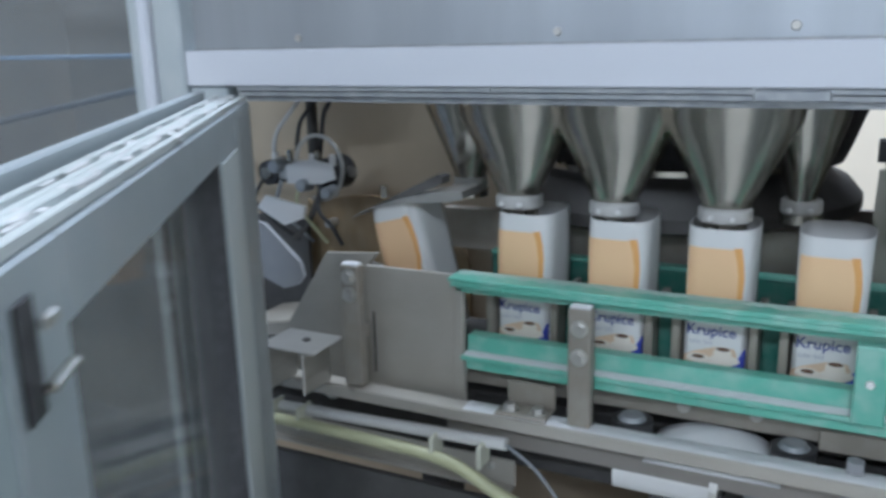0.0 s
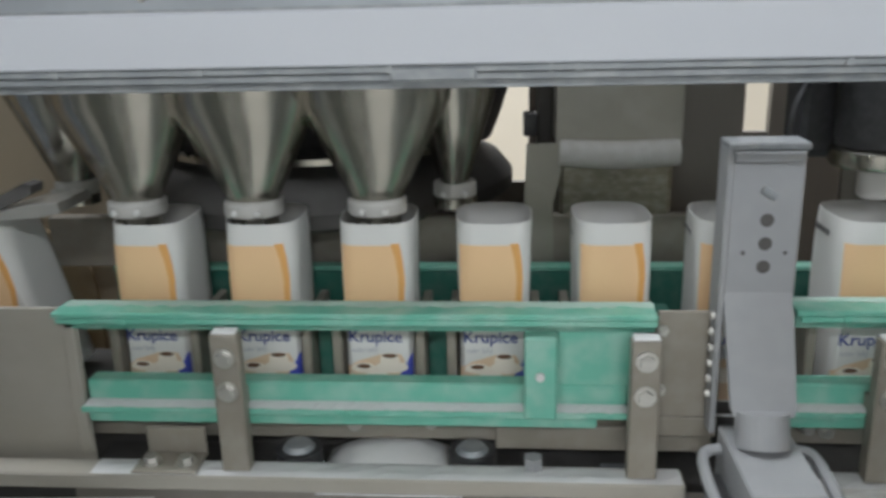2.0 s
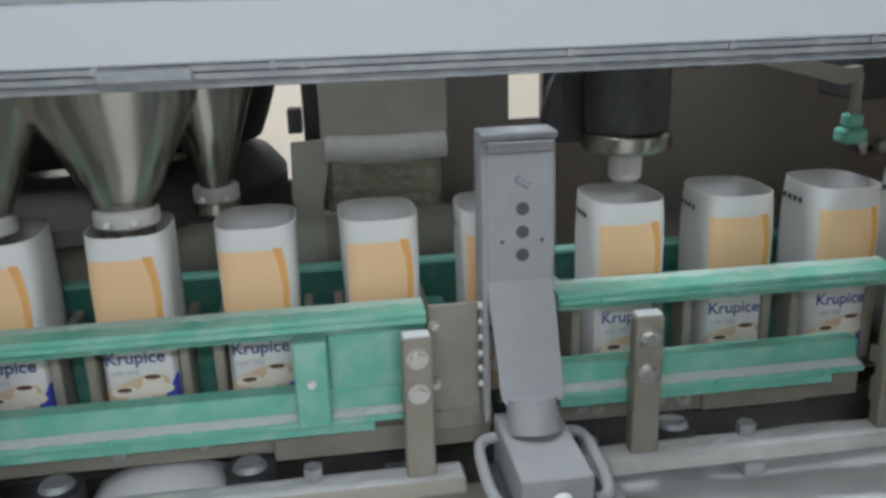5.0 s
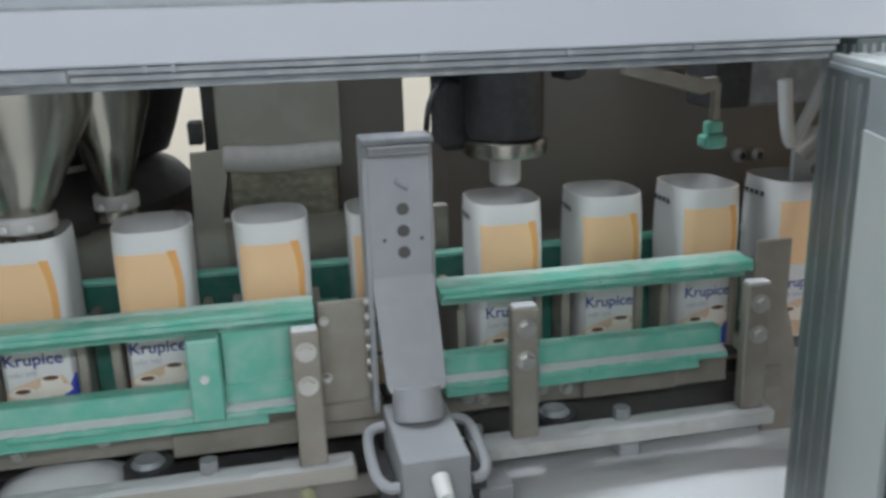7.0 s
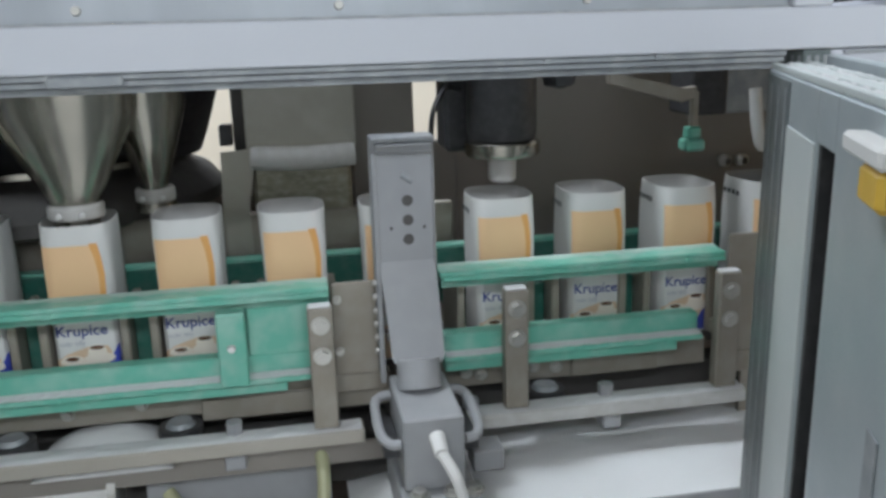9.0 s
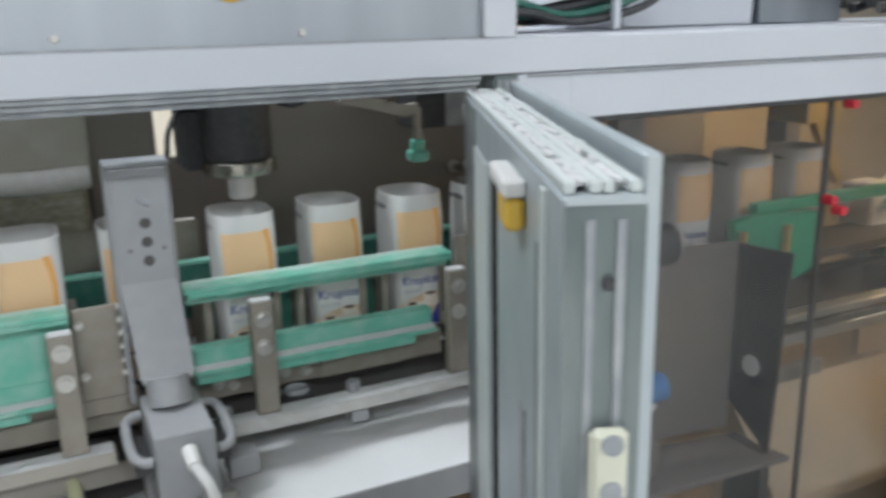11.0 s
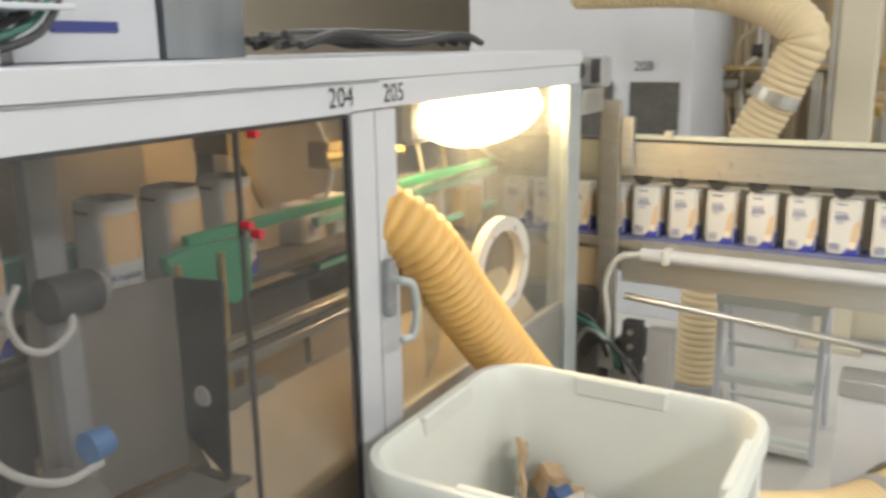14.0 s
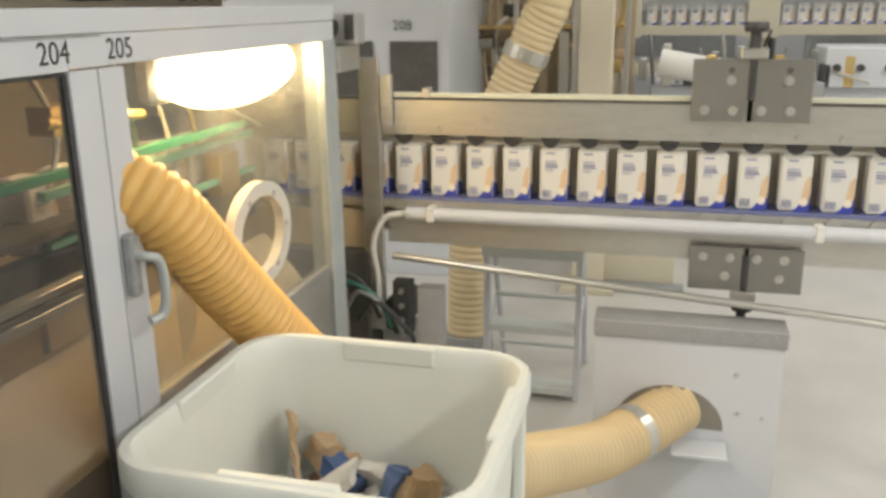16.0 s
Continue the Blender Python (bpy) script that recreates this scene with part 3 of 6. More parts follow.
# ---------- main packing line ----------
def rail(name, x0, x1, z, label, low):
    r = thing(name, label, "rail", ((x0 + x1) / 2, 0, z), "guide rails")
    if not low:
        part("bar", B((x0, x1, -0.004, 0.020, z - 0.024, z - 0.006)), M["green"], r)
        part("top_flange", B((x0 - 0.004, x1, -0.020, 0.020, z - 0.0058, z), bevel=0.001), M["green"], r)
        part("lip", B((x0, x1, -0.0205, -0.0155, z - 0.012, z - 0.006), bevel=0.0008), M["green"], r)
        dm = bmesh.new()
        rnd = random.Random(int(abs(x1) * 1000))
        n = int((x1 - x0) / 0.007)
        vs = []
        for i in range(n + 1):
            xx = x0 + (x1 - x0) * i / n
            vs.append((dm.verts.new((xx, 0.002 + rnd.uniform(-0.004, 0.006), z + 0.0003)), dm.verts.new((xx, 0.012, z + rnd.uniform(0.0006, 0.0022))), dm.verts.new((xx, 0.0195, z + 0.0003))))
        for a, b in zip(vs, vs[1:]):
            dm.faces.new((a[0], b[0], b[1], a[1]))
            dm.faces.new((a[1], b[1], b[2], a[2]))
        tagged(part("sugar_dust", dm, M["greendust"], r, "thin sugar dust on the flange"), kind="stuff")
    else:
        part("bar", B((x0, x1, -0.004, 0.018, z - 0.024, z)), M["green"], r)
        part("ledge", B((x0 - 0.003, x1, -0.020, 0.016, z - 0.031, z - 0.0245), bevel=0.001), M["green"], r)
        part("under_bar", B((x0, x1 - 0.03, -0.010, 0.012, z - 0.046, z - 0.0315), bevel=0.001), M["green"], r)
        dz = z - 0.0243
        dm = bmesh.new()
        rnd = random.Random(int(abs(x0) * 100))
        n = int((x1 - x0) / 0.006)
        vs = []
        for i in range(n + 1):
            xx = x0 + (x1 - x0) * i / n
            wv = -0.0195 + rnd.uniform(0, 0.003)
            vs.append((dm.verts.new((xx, wv, dz)), dm.verts.new((xx, -0.011, dz + rnd.uniform(0.001, 0.003))), dm.verts.new((xx, -0.0042, dz + 0.003))))
        for a, b in zip(vs, vs[1:]):
            dm.faces.new((a[0], b[0], b[1], a[1]))
            dm.faces.new((a[1], b[1], b[2], a[2]))
        tagged(part("sugar_dust", dm, M["dust"], r, "white sugar dust along the ledge"), kind="stuff")
    for q in (0.12, 0.5, 0.86):
        xx = x0 + (x1 - x0) * q
        part("screw", C(((xx, -0.020, z - 0.009 if not low else z - 0.028), (xx, -0.0225, z - 0.009 if not low else z - 0.028), 0.004, 0.0035), seg=10), M["green"], r)
    return r


rail("guide_rail", -0.182, 0.430, 1.190, "green plastic upper guide rail dusted with sugar", False)
rail("guide_rail", -0.166, 0.405, 1.108, "green plastic lower guide rail dusted with sugar", True)
rail("guide_rail", 0.565, 0.925, 1.196, "green plastic upper guide rail dusted with sugar", False)
rail("guide_rail", 0.567, 0.900, 1.112, "green plastic lower guide rail dusted with sugar", True)
gate = thing("guide_gate", "bright green plastic gate plate between two guide rails", "plate", (0.37, 0, 1.07))
part("plate", B((0.3335, 0.411, -0.002, 0.008, 1.086, 1.166)), M["green"], gate)
part("clip", B((0.300, 0.333, -0.024, -0.0045, 1.078, 1.168), bevel=0.002), M["green"], gate)
part("screw", C(((0.316, -0.0242, 1.126), (0.316, -0.028, 1.126), 0.005, 0.004), seg=12), M["card"], gate)


def support_post(x, ztop, label, bolts):
    p = thing("support_post", label, "post", (x, 0, 1.02), "support posts")
    part("bar", B((x - 0.0145, x + 0.0145, -0.038, -0.0208, 1.0205, ztop)), M["post"], p)
    for z in bolts:
        hexbolt(p, x, -0.0382, z)
    part("cap_dust", B((x - 0.013, x + 0.013, -0.037, -0.022, ztop + 0.0002, ztop + 0.003), bevel=0.001), M["dust"], p)
    part("spacer", B((x - 0.011, x + 0.011, -0.0206, -0.0045, 1.086, 1.105), bevel=0.001), M["post"], p)


for x, zt in ((0.0, 1.174), (0.418, 1.170), (0.650, 1.172), (0.925, 1.172)):
    support_post(x, zt, "dusty steel flat-bar post bolted to green rails", (1.150, 1.113))
support_post(-0.328, 1.195, "dusty steel post beside a grey sheet plate", (1.180, 1.155))


def bar(x0, x1, label, dusty, body):
    b = thing("cross_bar", label, "bar", ((x0 + x1) / 2, 0, 0.99), "cross bars")
    part("body", B((x0, x1, -0.044, -0.013, 1.000, 1.018), bevel=0.002), body, b, "sugar-dusted steel bar")
    dm = bmesh.new()
    rnd = random.Random(3)
    x0 = max(x0, dusty)
    n = int((x1 - x0) / 0.012)
    rows = []
    for i in range(n + 1):
        xx = x0 + 0.003 + (x1 - x0 - 0.006) * i / n
        rows.append([dm.verts.new((xx, y, 1.0186 + (0 if y in (-0.0435, -0.0135) else rnd.uniform(0.0005, 0.0025)))) for y in (-0.0435, -0.036, -0.028, -0.02, -0.0135)])
    for a, c in zip(rows, rows[1:]):
        for j in range(4):
            dm.faces.new((a[j], c[j], c[j + 1], a[j + 1]))
    tagged(part("sugar_dust", dm, M["dust"], b, "sugar lying on the bar"), kind="stuff")
    return b


bl = bar(-0.66, 0.462, "long steel cross bar partly covered with sugar", -0.16, M["sheet"])
br = bar(0.575, 0.952, "steel cross bar covered with sugar", 0.0, M["bardust"])
for b, x in ((bl, 0.31), (br, 0.77)):
    part("clamp_nut", C(((x, -0.02, 1.019), (x, -0.02, 1.034), 0.010, 0.010), seg=6), M["grey"], b)
    part("clamp_nut", B((x - 0.012, x + 0.012, -0.046, -0.016, 0.984, 0.9995)), M["grey"], b)
part("clamp_nut", C(((0.595, -0.02, 1.019), (0.595, -0.02, 1.032), 0.011, 0.011), seg=6), M["grey"], br)
part("stub", B((0.585, 0.622, -0.082, -0.044, 0.966, 0.992)), M["grey"], br)
ag = thing("angle_bracket", "dusty steel angle bracket bolted on the bar", "bracket", (-0.07, -0.02, 1.02))
part("foot", B((-0.110, -0.040, -0.048, -0.004, 1.0215, 1.025)), M["post"], ag)
part("web", B((-0.106, -0.040, -0.010, -0.006, 1.0252, 1.056)), M["post"], ag)
for x in (-0.094, -0.056):
    hexbolt(ag, x, -0.03, 1.0252, toward=(0, 0, 1))

# conveyor body behind the rails
cv = thing("carton_conveyor", "dusty steel carton conveyor with dark chain pockets", "conveyor", (0.3, 0.12, 0.86))
part("front_channel", B((-0.20, 0.46, 0.03, 0.05, 1.024, 1.06)), M["post"], cv)
part("front_channel", B((0.56, 0.93, 0.03, 0.05, 1.026, 1.064)), M["post"], cv)
part("skirt", B((0.27, 0.50, 0.022, 0.028, 1.018, 1.046)), M["post"], cv)
part("skirt", B((0.74, 0.86, 0.022, 0.028, 1.028, 1.056)), M["post"], cv)
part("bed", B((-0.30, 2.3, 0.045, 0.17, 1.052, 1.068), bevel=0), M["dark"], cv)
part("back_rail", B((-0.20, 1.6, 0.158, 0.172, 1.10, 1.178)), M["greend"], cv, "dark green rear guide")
part("back_rail_edge", B((-0.20, 1.6, 0.156, 0.176, 1.1785, 1.184), bevel=0.001), M["green"], cv)
part("rear_channel", B((-0.30, 0.62, 0.20, 0.22, 1.17, 1.235)), M["post"], cv, "grey steel channel")
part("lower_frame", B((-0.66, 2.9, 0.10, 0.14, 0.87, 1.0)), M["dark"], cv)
part("leg", B((-0.3, -0.25, 0.1, 0.15, 0, 0.87), (1.2, 1.25, 0.1, 0.15, 0, 0.87), bevel=0), M["dark"], cv)
for x in (0.055, 0.245, 0.70):
    ro = part("roller", C(((x, 0.012, 0.985), (x, 0.012, 1.022), 0.026, 0.026), seg=24), M["black"], cv, "black roller")
    part("roller_cap", C(((x, 0.012, 1.0222), (x, 0.012, 1.0275), 0.018, 0.014), seg=20), M["trim"], ro)
for i, x in enumerate((0.115, 0.20, 0.43, 0.69, 0.72, 0.60, 0.62)):
    hexbolt(cv, x, 0.0295, 1.042 + 0.004 * (i % 2), 0.006)


def sugar_mound(name, x0, x1, y0, y1, z, hgt, label, seed, base_flat=0.0):
    bm = bmesh.new()
    nx, ny = 46, 26
    g = []
    for i in range(nx + 1):
        row = []
        for j in range(ny + 1):
            u, v = i / nx, j / ny
            e = (math.sin(math.pi * u) * math.sin(math.pi * v)) ** 0.6 if base_flat == 0 else min(1, min(u, 1 - u) * 5) * min(1, min(v, 1 - v) * 5)
            p = Vector((x0 + (x1 - x0) * u, y0 + (y1 - y0) * v, 0))
            hh = base_flat * min(1, e * 3) + hgt * e * ((0.55 + 0.6 * noise.noise(p * 9 + Vector((seed, 0, 0))) + 0.18 * noise.noise(p * 60)) if base_flat else (0.8 + 0.3 * noise.noise(p * 7 + Vector((seed, 0, 0))) + 0.03 * noise.noise(p * 60)))
            row.append(bm.verts.new((p.x, p.y, z + max(0.0, hh))))
        g.append(row)
    for i in range(nx):
        for j in range(ny):
            bm.faces.new((g[i][j], g[i + 1][j], g[i + 1][j + 1], g[i][j + 1]))
    ob = part(name, bm, M["sugar"], None, smooth=True)
    return tagged(ob, label, "sugar", kind="stuff")


tray = thing("spill_tray", "grey steel spill tray under the line", "tray", (0.75, 0, 0.93))
part("sheet", B((0.555, 1.06, -0.145, 0.40, 0.932, 0.938)), M["grey"], tray)
part("lip", B((0.555, 1.06, -0.149, -0.1455, 0.90, 0.944), bevel=0.001), M["grey"], tray)
sugar_mound("spilled_sugar", 0.557, 1.058, -0.144, 0.395, 0.9384, 0.008, "flat layer of white spilled sugar in the tray", 2, 0.006)
tray2 = thing("spill_tray", "dark spill tray below the rollers", "tray", (0.1, 0.05, 0.93))
part("sheet", B((-0.2, 0.50, 0.0, 0.098, 0.972, 0.978)), M["dark"], tray2)
part("lip", B((-0.2, 0.50, -0.0035, -0.0002, 0.955, 0.984), bevel=0.001), M["backplate"], tray2)
sugar_mound("spilled_sugar", 0.075, 0.235, -0.012, 0.09, 0.978, 0.052, "small heap of white sugar between two rollers", 7)
sugar_mound("spilled_sugar", 0.44, 0.575, -0.14, 0.05, 0.90, 0.04, "white sugar heaped by the sensor base", 11)

# ---------- cartons ----------
PW, PD, PH = 0.075, 0.090, 0.199


def mouth(z):
    """Half width, half depth and squareness of a carton's wall at a height."""
    t = min(1, max(0, (z - 0.10) / (PH - 0.10)))
    return PW / 2 * (1 + 0.085 * t), PD / 2 * (1 + 0.08 * t), 11 - 7.8 * t ** 0.7


def wall_y(x, z):
    a, b, e = mouth(z)
    return -b * (1 - min(0.999, abs(x / a)) ** e) ** (1 / e)


def ring_xy(z, inset=0.0, n=40):
    """Outline of a carton: square at the foot, rounding towards its open mouth."""
    a, b, e = mouth(z)
    out = []
    for i in range(n):
        c, q = math.cos(2 * math.pi * (i + 0.5) / n), math.sin(2 * math.pi * (i + 0.5) / n)
        k = (abs(c) ** e + abs(q) ** e) ** (-1 / e)
        out.append(((a - inset) * c * k, (b - inset) * q * k, z))
    return out


def open_carton(base, tilt=0.0, seed=0):
    """An open filled carton, front towards -y; local origin at the centre of its base."""
    c = thing("open_carton", "open white sugar carton with apricot and coffee-cup print", "carton", base, "cartons on the line")
    c.rotation_euler = (0, radians(tilt), 0)
    bm = bmesh.new()
    rings = [[bm.verts.new(p) for p in ring_xy(z)] for z in (0, 0.06, 0.10, 0.13, 0.155, 0.18, PH)]
    lip = [[bm.verts.new(p) for p in ring_xy(PH, 0.0007)]]
    allr = rings + lip
    for a, b in zip(allr, allr[1:]):
        n = len(a)
        for i in range(n):
            bm.faces.new((a[i], a[(i + 1) % n], b[(i + 1) % n], b[i]))
    bm.faces.new(rings[0])
    part("board", bm, M["card"], c, local=True, smooth=True)
    bm = bmesh.new()
    allr = [[bm.verts.new(p) for p in ring_xy(z, 0.0008)] for z in (PH - 0.0003, 0.18, 0.155, 0.13)]
    for a, b in zip(allr, allr[1:]):
        for i in range(len(a)):
            bm.faces.new((a[i], a[(i + 1) % len(a)], b[(i + 1) % len(a)], b[i]))
    part("inner_wall", bm, M["cardin"], c, "greyish inside of the board", local=True, smooth=True)
    bm = bmesh.new()
    bm.faces.new([bm.verts.new(p) for p in ring_xy(0.132, 0.001)])
    part("sugar_fill", bm, M["sugar"], c, "white sugar inside", local=True)
    yf = -PD / 2

    def skin(name, pts, mat, off=0.0004, y=None):
        """A thin printed patch that follows the front wall."""
        bm = bmesh.new()
        N = 10
        rows = []
        fine = [tuple(p + (q - p) * k / 3 for p, q in zip(u, v)) for u, v in zip(pts, pts[1:]) for k in range(3)] + [pts[-1]]
        for x0, x1, z in fine:
            row = []
            for i in range(N + 1):
                x = x0 + (x1 - x0) * i / N
                row.append(bm.verts.new((x, wall_y(x, z) - off, z)))
            rows.append(row)
        for a, b in zip(rows, rows[1:]):
            for i in range(N):
                bm.faces.new((a[i], a[i + 1], b[i + 1], b[i]))
        part(name, bm, mat, c, local=True, smooth=True)
    h = PW / 2
    skin("apricot_print", [(-h * 0.96, h * 0.54, 0.096), (-h * 0.96, h * 0.63, 0.115), (-h * 0.96, h * 0.64, 0.14), (-h * 0.96, h * 0.58, 0.16), (-h * 0.96, h * 0.48, 0.176)], M["orange"], 0.0008)
    skin("amber_print", [(h * 0.50, h * 0.66, 0.096), (h * 0.62, h * 0.79, 0.115), (h * 0.64, h * 0.82, 0.14), (h * 0.58, h * 0.78, 0.16), (h * 0.46, h * 0.70, 0.178)], M["orange2"], 0.0009)
    skin("tan_print", [(-h + 0.001, h - 0.012, 0.002), (-h + 0.001, h - 0.012, 0.036), (-h + 0.014, h - 0.010, 0.044), (h - 0.036, h - 0.014, 0.052)], M["tan"], 0.0005)
    skin("blue_print", [(h - 0.030, h - 0.0012, 0.002), (h - 0.022, h - 0.0012, 0.020), (h - 0.011, h - 0.0012, 0.036), (h - 0.003, h - 0.0012, 0.052)], M["blue"], 0.0007)
    bm = bmesh.new()
    for cx, cz, rx, rz in ((0.013, 0.037, 0.018, 0.007), (0.011, 0.045, 0.011, 0.009), (-0.018, 0.036, 0.014, 0.006), (-0.004, 0.028, 0.012, 0.006)):
        vs = [bm.verts.new((cx + rx * math.cos(2 * math.pi * i / 18), yf - 0.0011 - 0.0002 * rx, cz + rz * math.sin(2 * math.pi * i / 18))) for i in range(18)]
        bm.faces.new(vs)
    part("cup_print", bm, M["cup"], c, local=True)
    bm = bmesh.new()
    for cx, cz, rx, rz in ((0.011, 0.0505, 0.008, 0.0026), (-0.018, 0.038, 0.0075, 0.0026)):
        bm.faces.new([bm.verts.new((cx + rx * math.cos(2 * math.pi * i / 16), yf - 0.0014, cz + rz * math.sin(2 * math.pi * i / 16))) for i in range(16)])
    part("coffee_print", bm, M["coffee"], c, local=True)
    letters("lettering", "Krupice", 0.0185, pose(-h + 0.004, yf - 0.0008, 0.0665, 90), M["navy"], c, 0.00022)
    letters("lettering", "cukr b\u00edl\u00fd", 0.0085, pose(-h + 0.007, yf - 0.0008, 0.0545, 90), M["greyprint"], c)
    bm = bmesh.new()
    for i in range(4):
        y0 = -0.004 + i * 0.011
        bm.faces.new([bm.verts.new((-h * 1.075 - 0.0012, y0 + a - 0.008, 0.176 + b)) for a, b in ((0, 0), (0.007, 0), (0.007, 0.006), (0, 0.006))])
    tagged(part("code_marks", bm, M["black"], c, local=True), kind="stuff")
    return c


PX0, PITCH, PYC, PZ = 0.1445, 0.1245, 0.087, 1.0685
first = open_carton((PX0, PYC, PZ))
for k in (-2, -1, 1, 2, 3, 4, 5, 6, 7):
    copy_thing(first, pose(PX0 + PITCH * k + (0.016 if k > 3 else 0), PYC, PZ, 0, 0, (k * 37 % 5) - 2))
for x in (1.175, 1.425, 1.565, 1.70):
    copy_thing(first, pose(x, PYC, PZ, 0, 0, -4))
tip = copy_thing(first, pose(-0.258, PYC, 1.075, 0, -14, 0))
tip["label"] = "open white sugar carton tilting as it drops into the line"
leaning = copy_thing(first, pose(-0.455, 0.085, 0.965, 0, -28, 180))
leaning["label"] = "white sugar carton lying on the infeed chute"

# carriers between the cartons
car = thing("carrier", "grey carton carrier with dark green back", "carrier", (PX0, PYC, 1.066), "carton carriers")
for s in (-1, 1):
    part("side_plate", B((s * 0.0455 - 0.005, s * 0.0455 + 0.005, -0.052, 0.055, 0.003, 0.094)), M["post"], car, local=True)
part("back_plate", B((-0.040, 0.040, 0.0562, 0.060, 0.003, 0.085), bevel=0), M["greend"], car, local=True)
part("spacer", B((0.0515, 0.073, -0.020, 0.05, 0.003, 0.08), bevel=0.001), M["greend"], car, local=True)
for k in (-2, -1, 1, 2, 4, 5, 6):
    copy_thing(car, pose(PX0 + PITCH * k, PYC, 1.066))

# ---------- sensor stand between the two rail sections ----------
ss = thing("sensor_stand", "grey painted bent sensor stand on a square base", "stand", (0.53, -0.06, 0.93))
bm = bmesh.new()
prof = [(-0.012, 1.350), (-0.012, 1.212), (-0.020, 1.190), (-0.047, 1.105), (-0.050, 1.098)]
xs = [(0.494, 0.556), (0.492, 0.556), (0.493, 0.558), (0.498, 0.560), (0.501, 0.557)]
fr = [[bm.verts.new((a, y, z)), bm.verts.new((b, y, z)), bm.verts.new((b, y + 0.006, z)), bm.verts.new((a, y + 0.006, z))] for (y, z), (a, b) in zip(prof, xs)]
for p, q in zip(fr, fr[1:]):
    for i in range(4):
        bm.faces.new((p[i], p[(i + 1) % 4], q[(i + 1) % 4], q[i]))
bm.faces.new(fr[0])
bm.faces.new(fr[-1])
part("plate", bm, M["grey"], ss, "bent grey plate")
part("side_flange", B((0.487, 0.4935, -0.014, 0.022, 1.06, 1.352), (0.5565, 0.5605, -0.006, 0.022, 1.16, 1.350)), M["grey"], ss)
part("top_cap", B((0.487, 0.5605, -0.016, 0.022, 1.3505, 1.358)), M["trim"], ss)
part("top_strip", B((0.492, 0.556, -0.0185, -0.0125, 1.340, 1.350)), M["grey"], ss)
for z in (1.284, 1.261, 1.238):
    part("hole", C(((0.527, -0.0122, z), (0.527, -0.0128, z), 0.0065, 0.0065), seg=18), M["dark"], ss)
for x, z in ((0.507, 1.252), (0.546, 1.252)):
    part("rivet", C(((x, -0.0122, z), (x, -0.0135, z), 0.002, 0.002), seg=8), M["dark"], ss)
part("slot", sweep([(0.521, -0.0128, 1.314), (0.533, -0.0128, 1.306)], 0.0035, 8, 3), M["trim"], ss)
for i in range(6):
    z = 1.10 + i * 0.017
    part("rivet", C(((0.4868, -0.004, z), (0.483, -0.004, z), 0.0045, 0.0035), seg=10), M["steel"], ss)
part("collar", C(((0.528, -0.055, 1.070), (0.528, -0.045, 1.102), 0.026, 0.025), seg=28), M["grey"], ss)
part("base_box", B((0.496, 0.563, -0.140, -0.012, 0.985, 1.070), bevel=0.002), M["grey"], ss, "square grey base")
for s, x in ((-1, 0.494), (1, 0.565)):
    part("side_handle", sweep([(x, -0.035, 1.055), (x + s * 0.013, -0.038, 1.054), (x + s * 0.020, -0.052, 1.050), (x + s * 0.020, -0.108, 1.043), (x + s * 0.012, -0.130, 1.040), (x, -0.134, 1.040)], 0.0058, 8, 6), M["grey"], ss, "grey loop handle", smooth=True)
    part("side_pad", B((x - 0.009 + s * 0.009, x + 0.009 + s * 0.009, -0.122, -0.042, 1.018, 1.032)), M["black"], ss)
part("mount", B((0.49, 0.575, -0.16, 0.0, 0.925, 0.984)), M["grey"], ss)
part("connector", C(((0.532, -0.142, 1.050), (0.533, -0.165, 1.040), 0.009, 0.008), seg=14), M["card"], ss)
part("cable", sweep([(0.533, -0.163, 1.041), (0.545, -0.182, 1.02), (0.552, -0.185, 0.985), (0.54, -0.18, 0.95), (0.52, -0.18, 0.90)], 0.0065, 8, 8), M["card"], ss, "white cable", smooth=True)
for x in (0.51, 0.548, 0.57):
    hexbolt(ss, x, -0.15, 0.9845, 0.009, toward=(0, 0, 1))
se = thing("sensor", "small photo sensor with an orange light", "sensor", (0.47, -0.14, 0.93))
part("body", C(((0.46, -0.15, 0.955), (0.50, -0.15, 0.96), 0.009, 0.009), seg=14), M["steel"], se)
part("elbow", sweep([(0.46, -0.15, 0.955), (0.445, -0.15, 0.953), (0.44, -0.15, 0.94), (0.44, -0.15, 0.90)], 0.009, 8, 5), M["tan"], se, smooth=True)
part("led", C(((0.465, -0.1595, 0.957), (0.465, -0.161, 0.957), 0.003, 0.003), seg=10), M["led"], se)
pl = thing("cover_plate", "dusty steel cover plate beside the gate post", "plate", (0.46, 0, 1.02))
part("sheet", B((0.434, 0.487, 0.006, 0.009, 1.068, 1.186)), M["post"], pl)
for z in (1.10, 1.165):
    hexbolt(pl, 0.44, 0.0058, z, 0.004)
part("foot", B((0.425, 0.50, 0.006, 0.028, 1.045, 1.0675)), M["post"], pl)
pl2 = thing("cover_plate", "dusty steel cover plate at the rail end", "plate", (0.96, 0, 1.02))
part("sheet", B((0.943, 0.99, 0.006, 0.009, 1.05, 1.21)), M["post"], pl2)
part("foot", B((0.943, 0.99, 0.006, 0.028, 1.019, 1.0495)), M["post"], pl2)

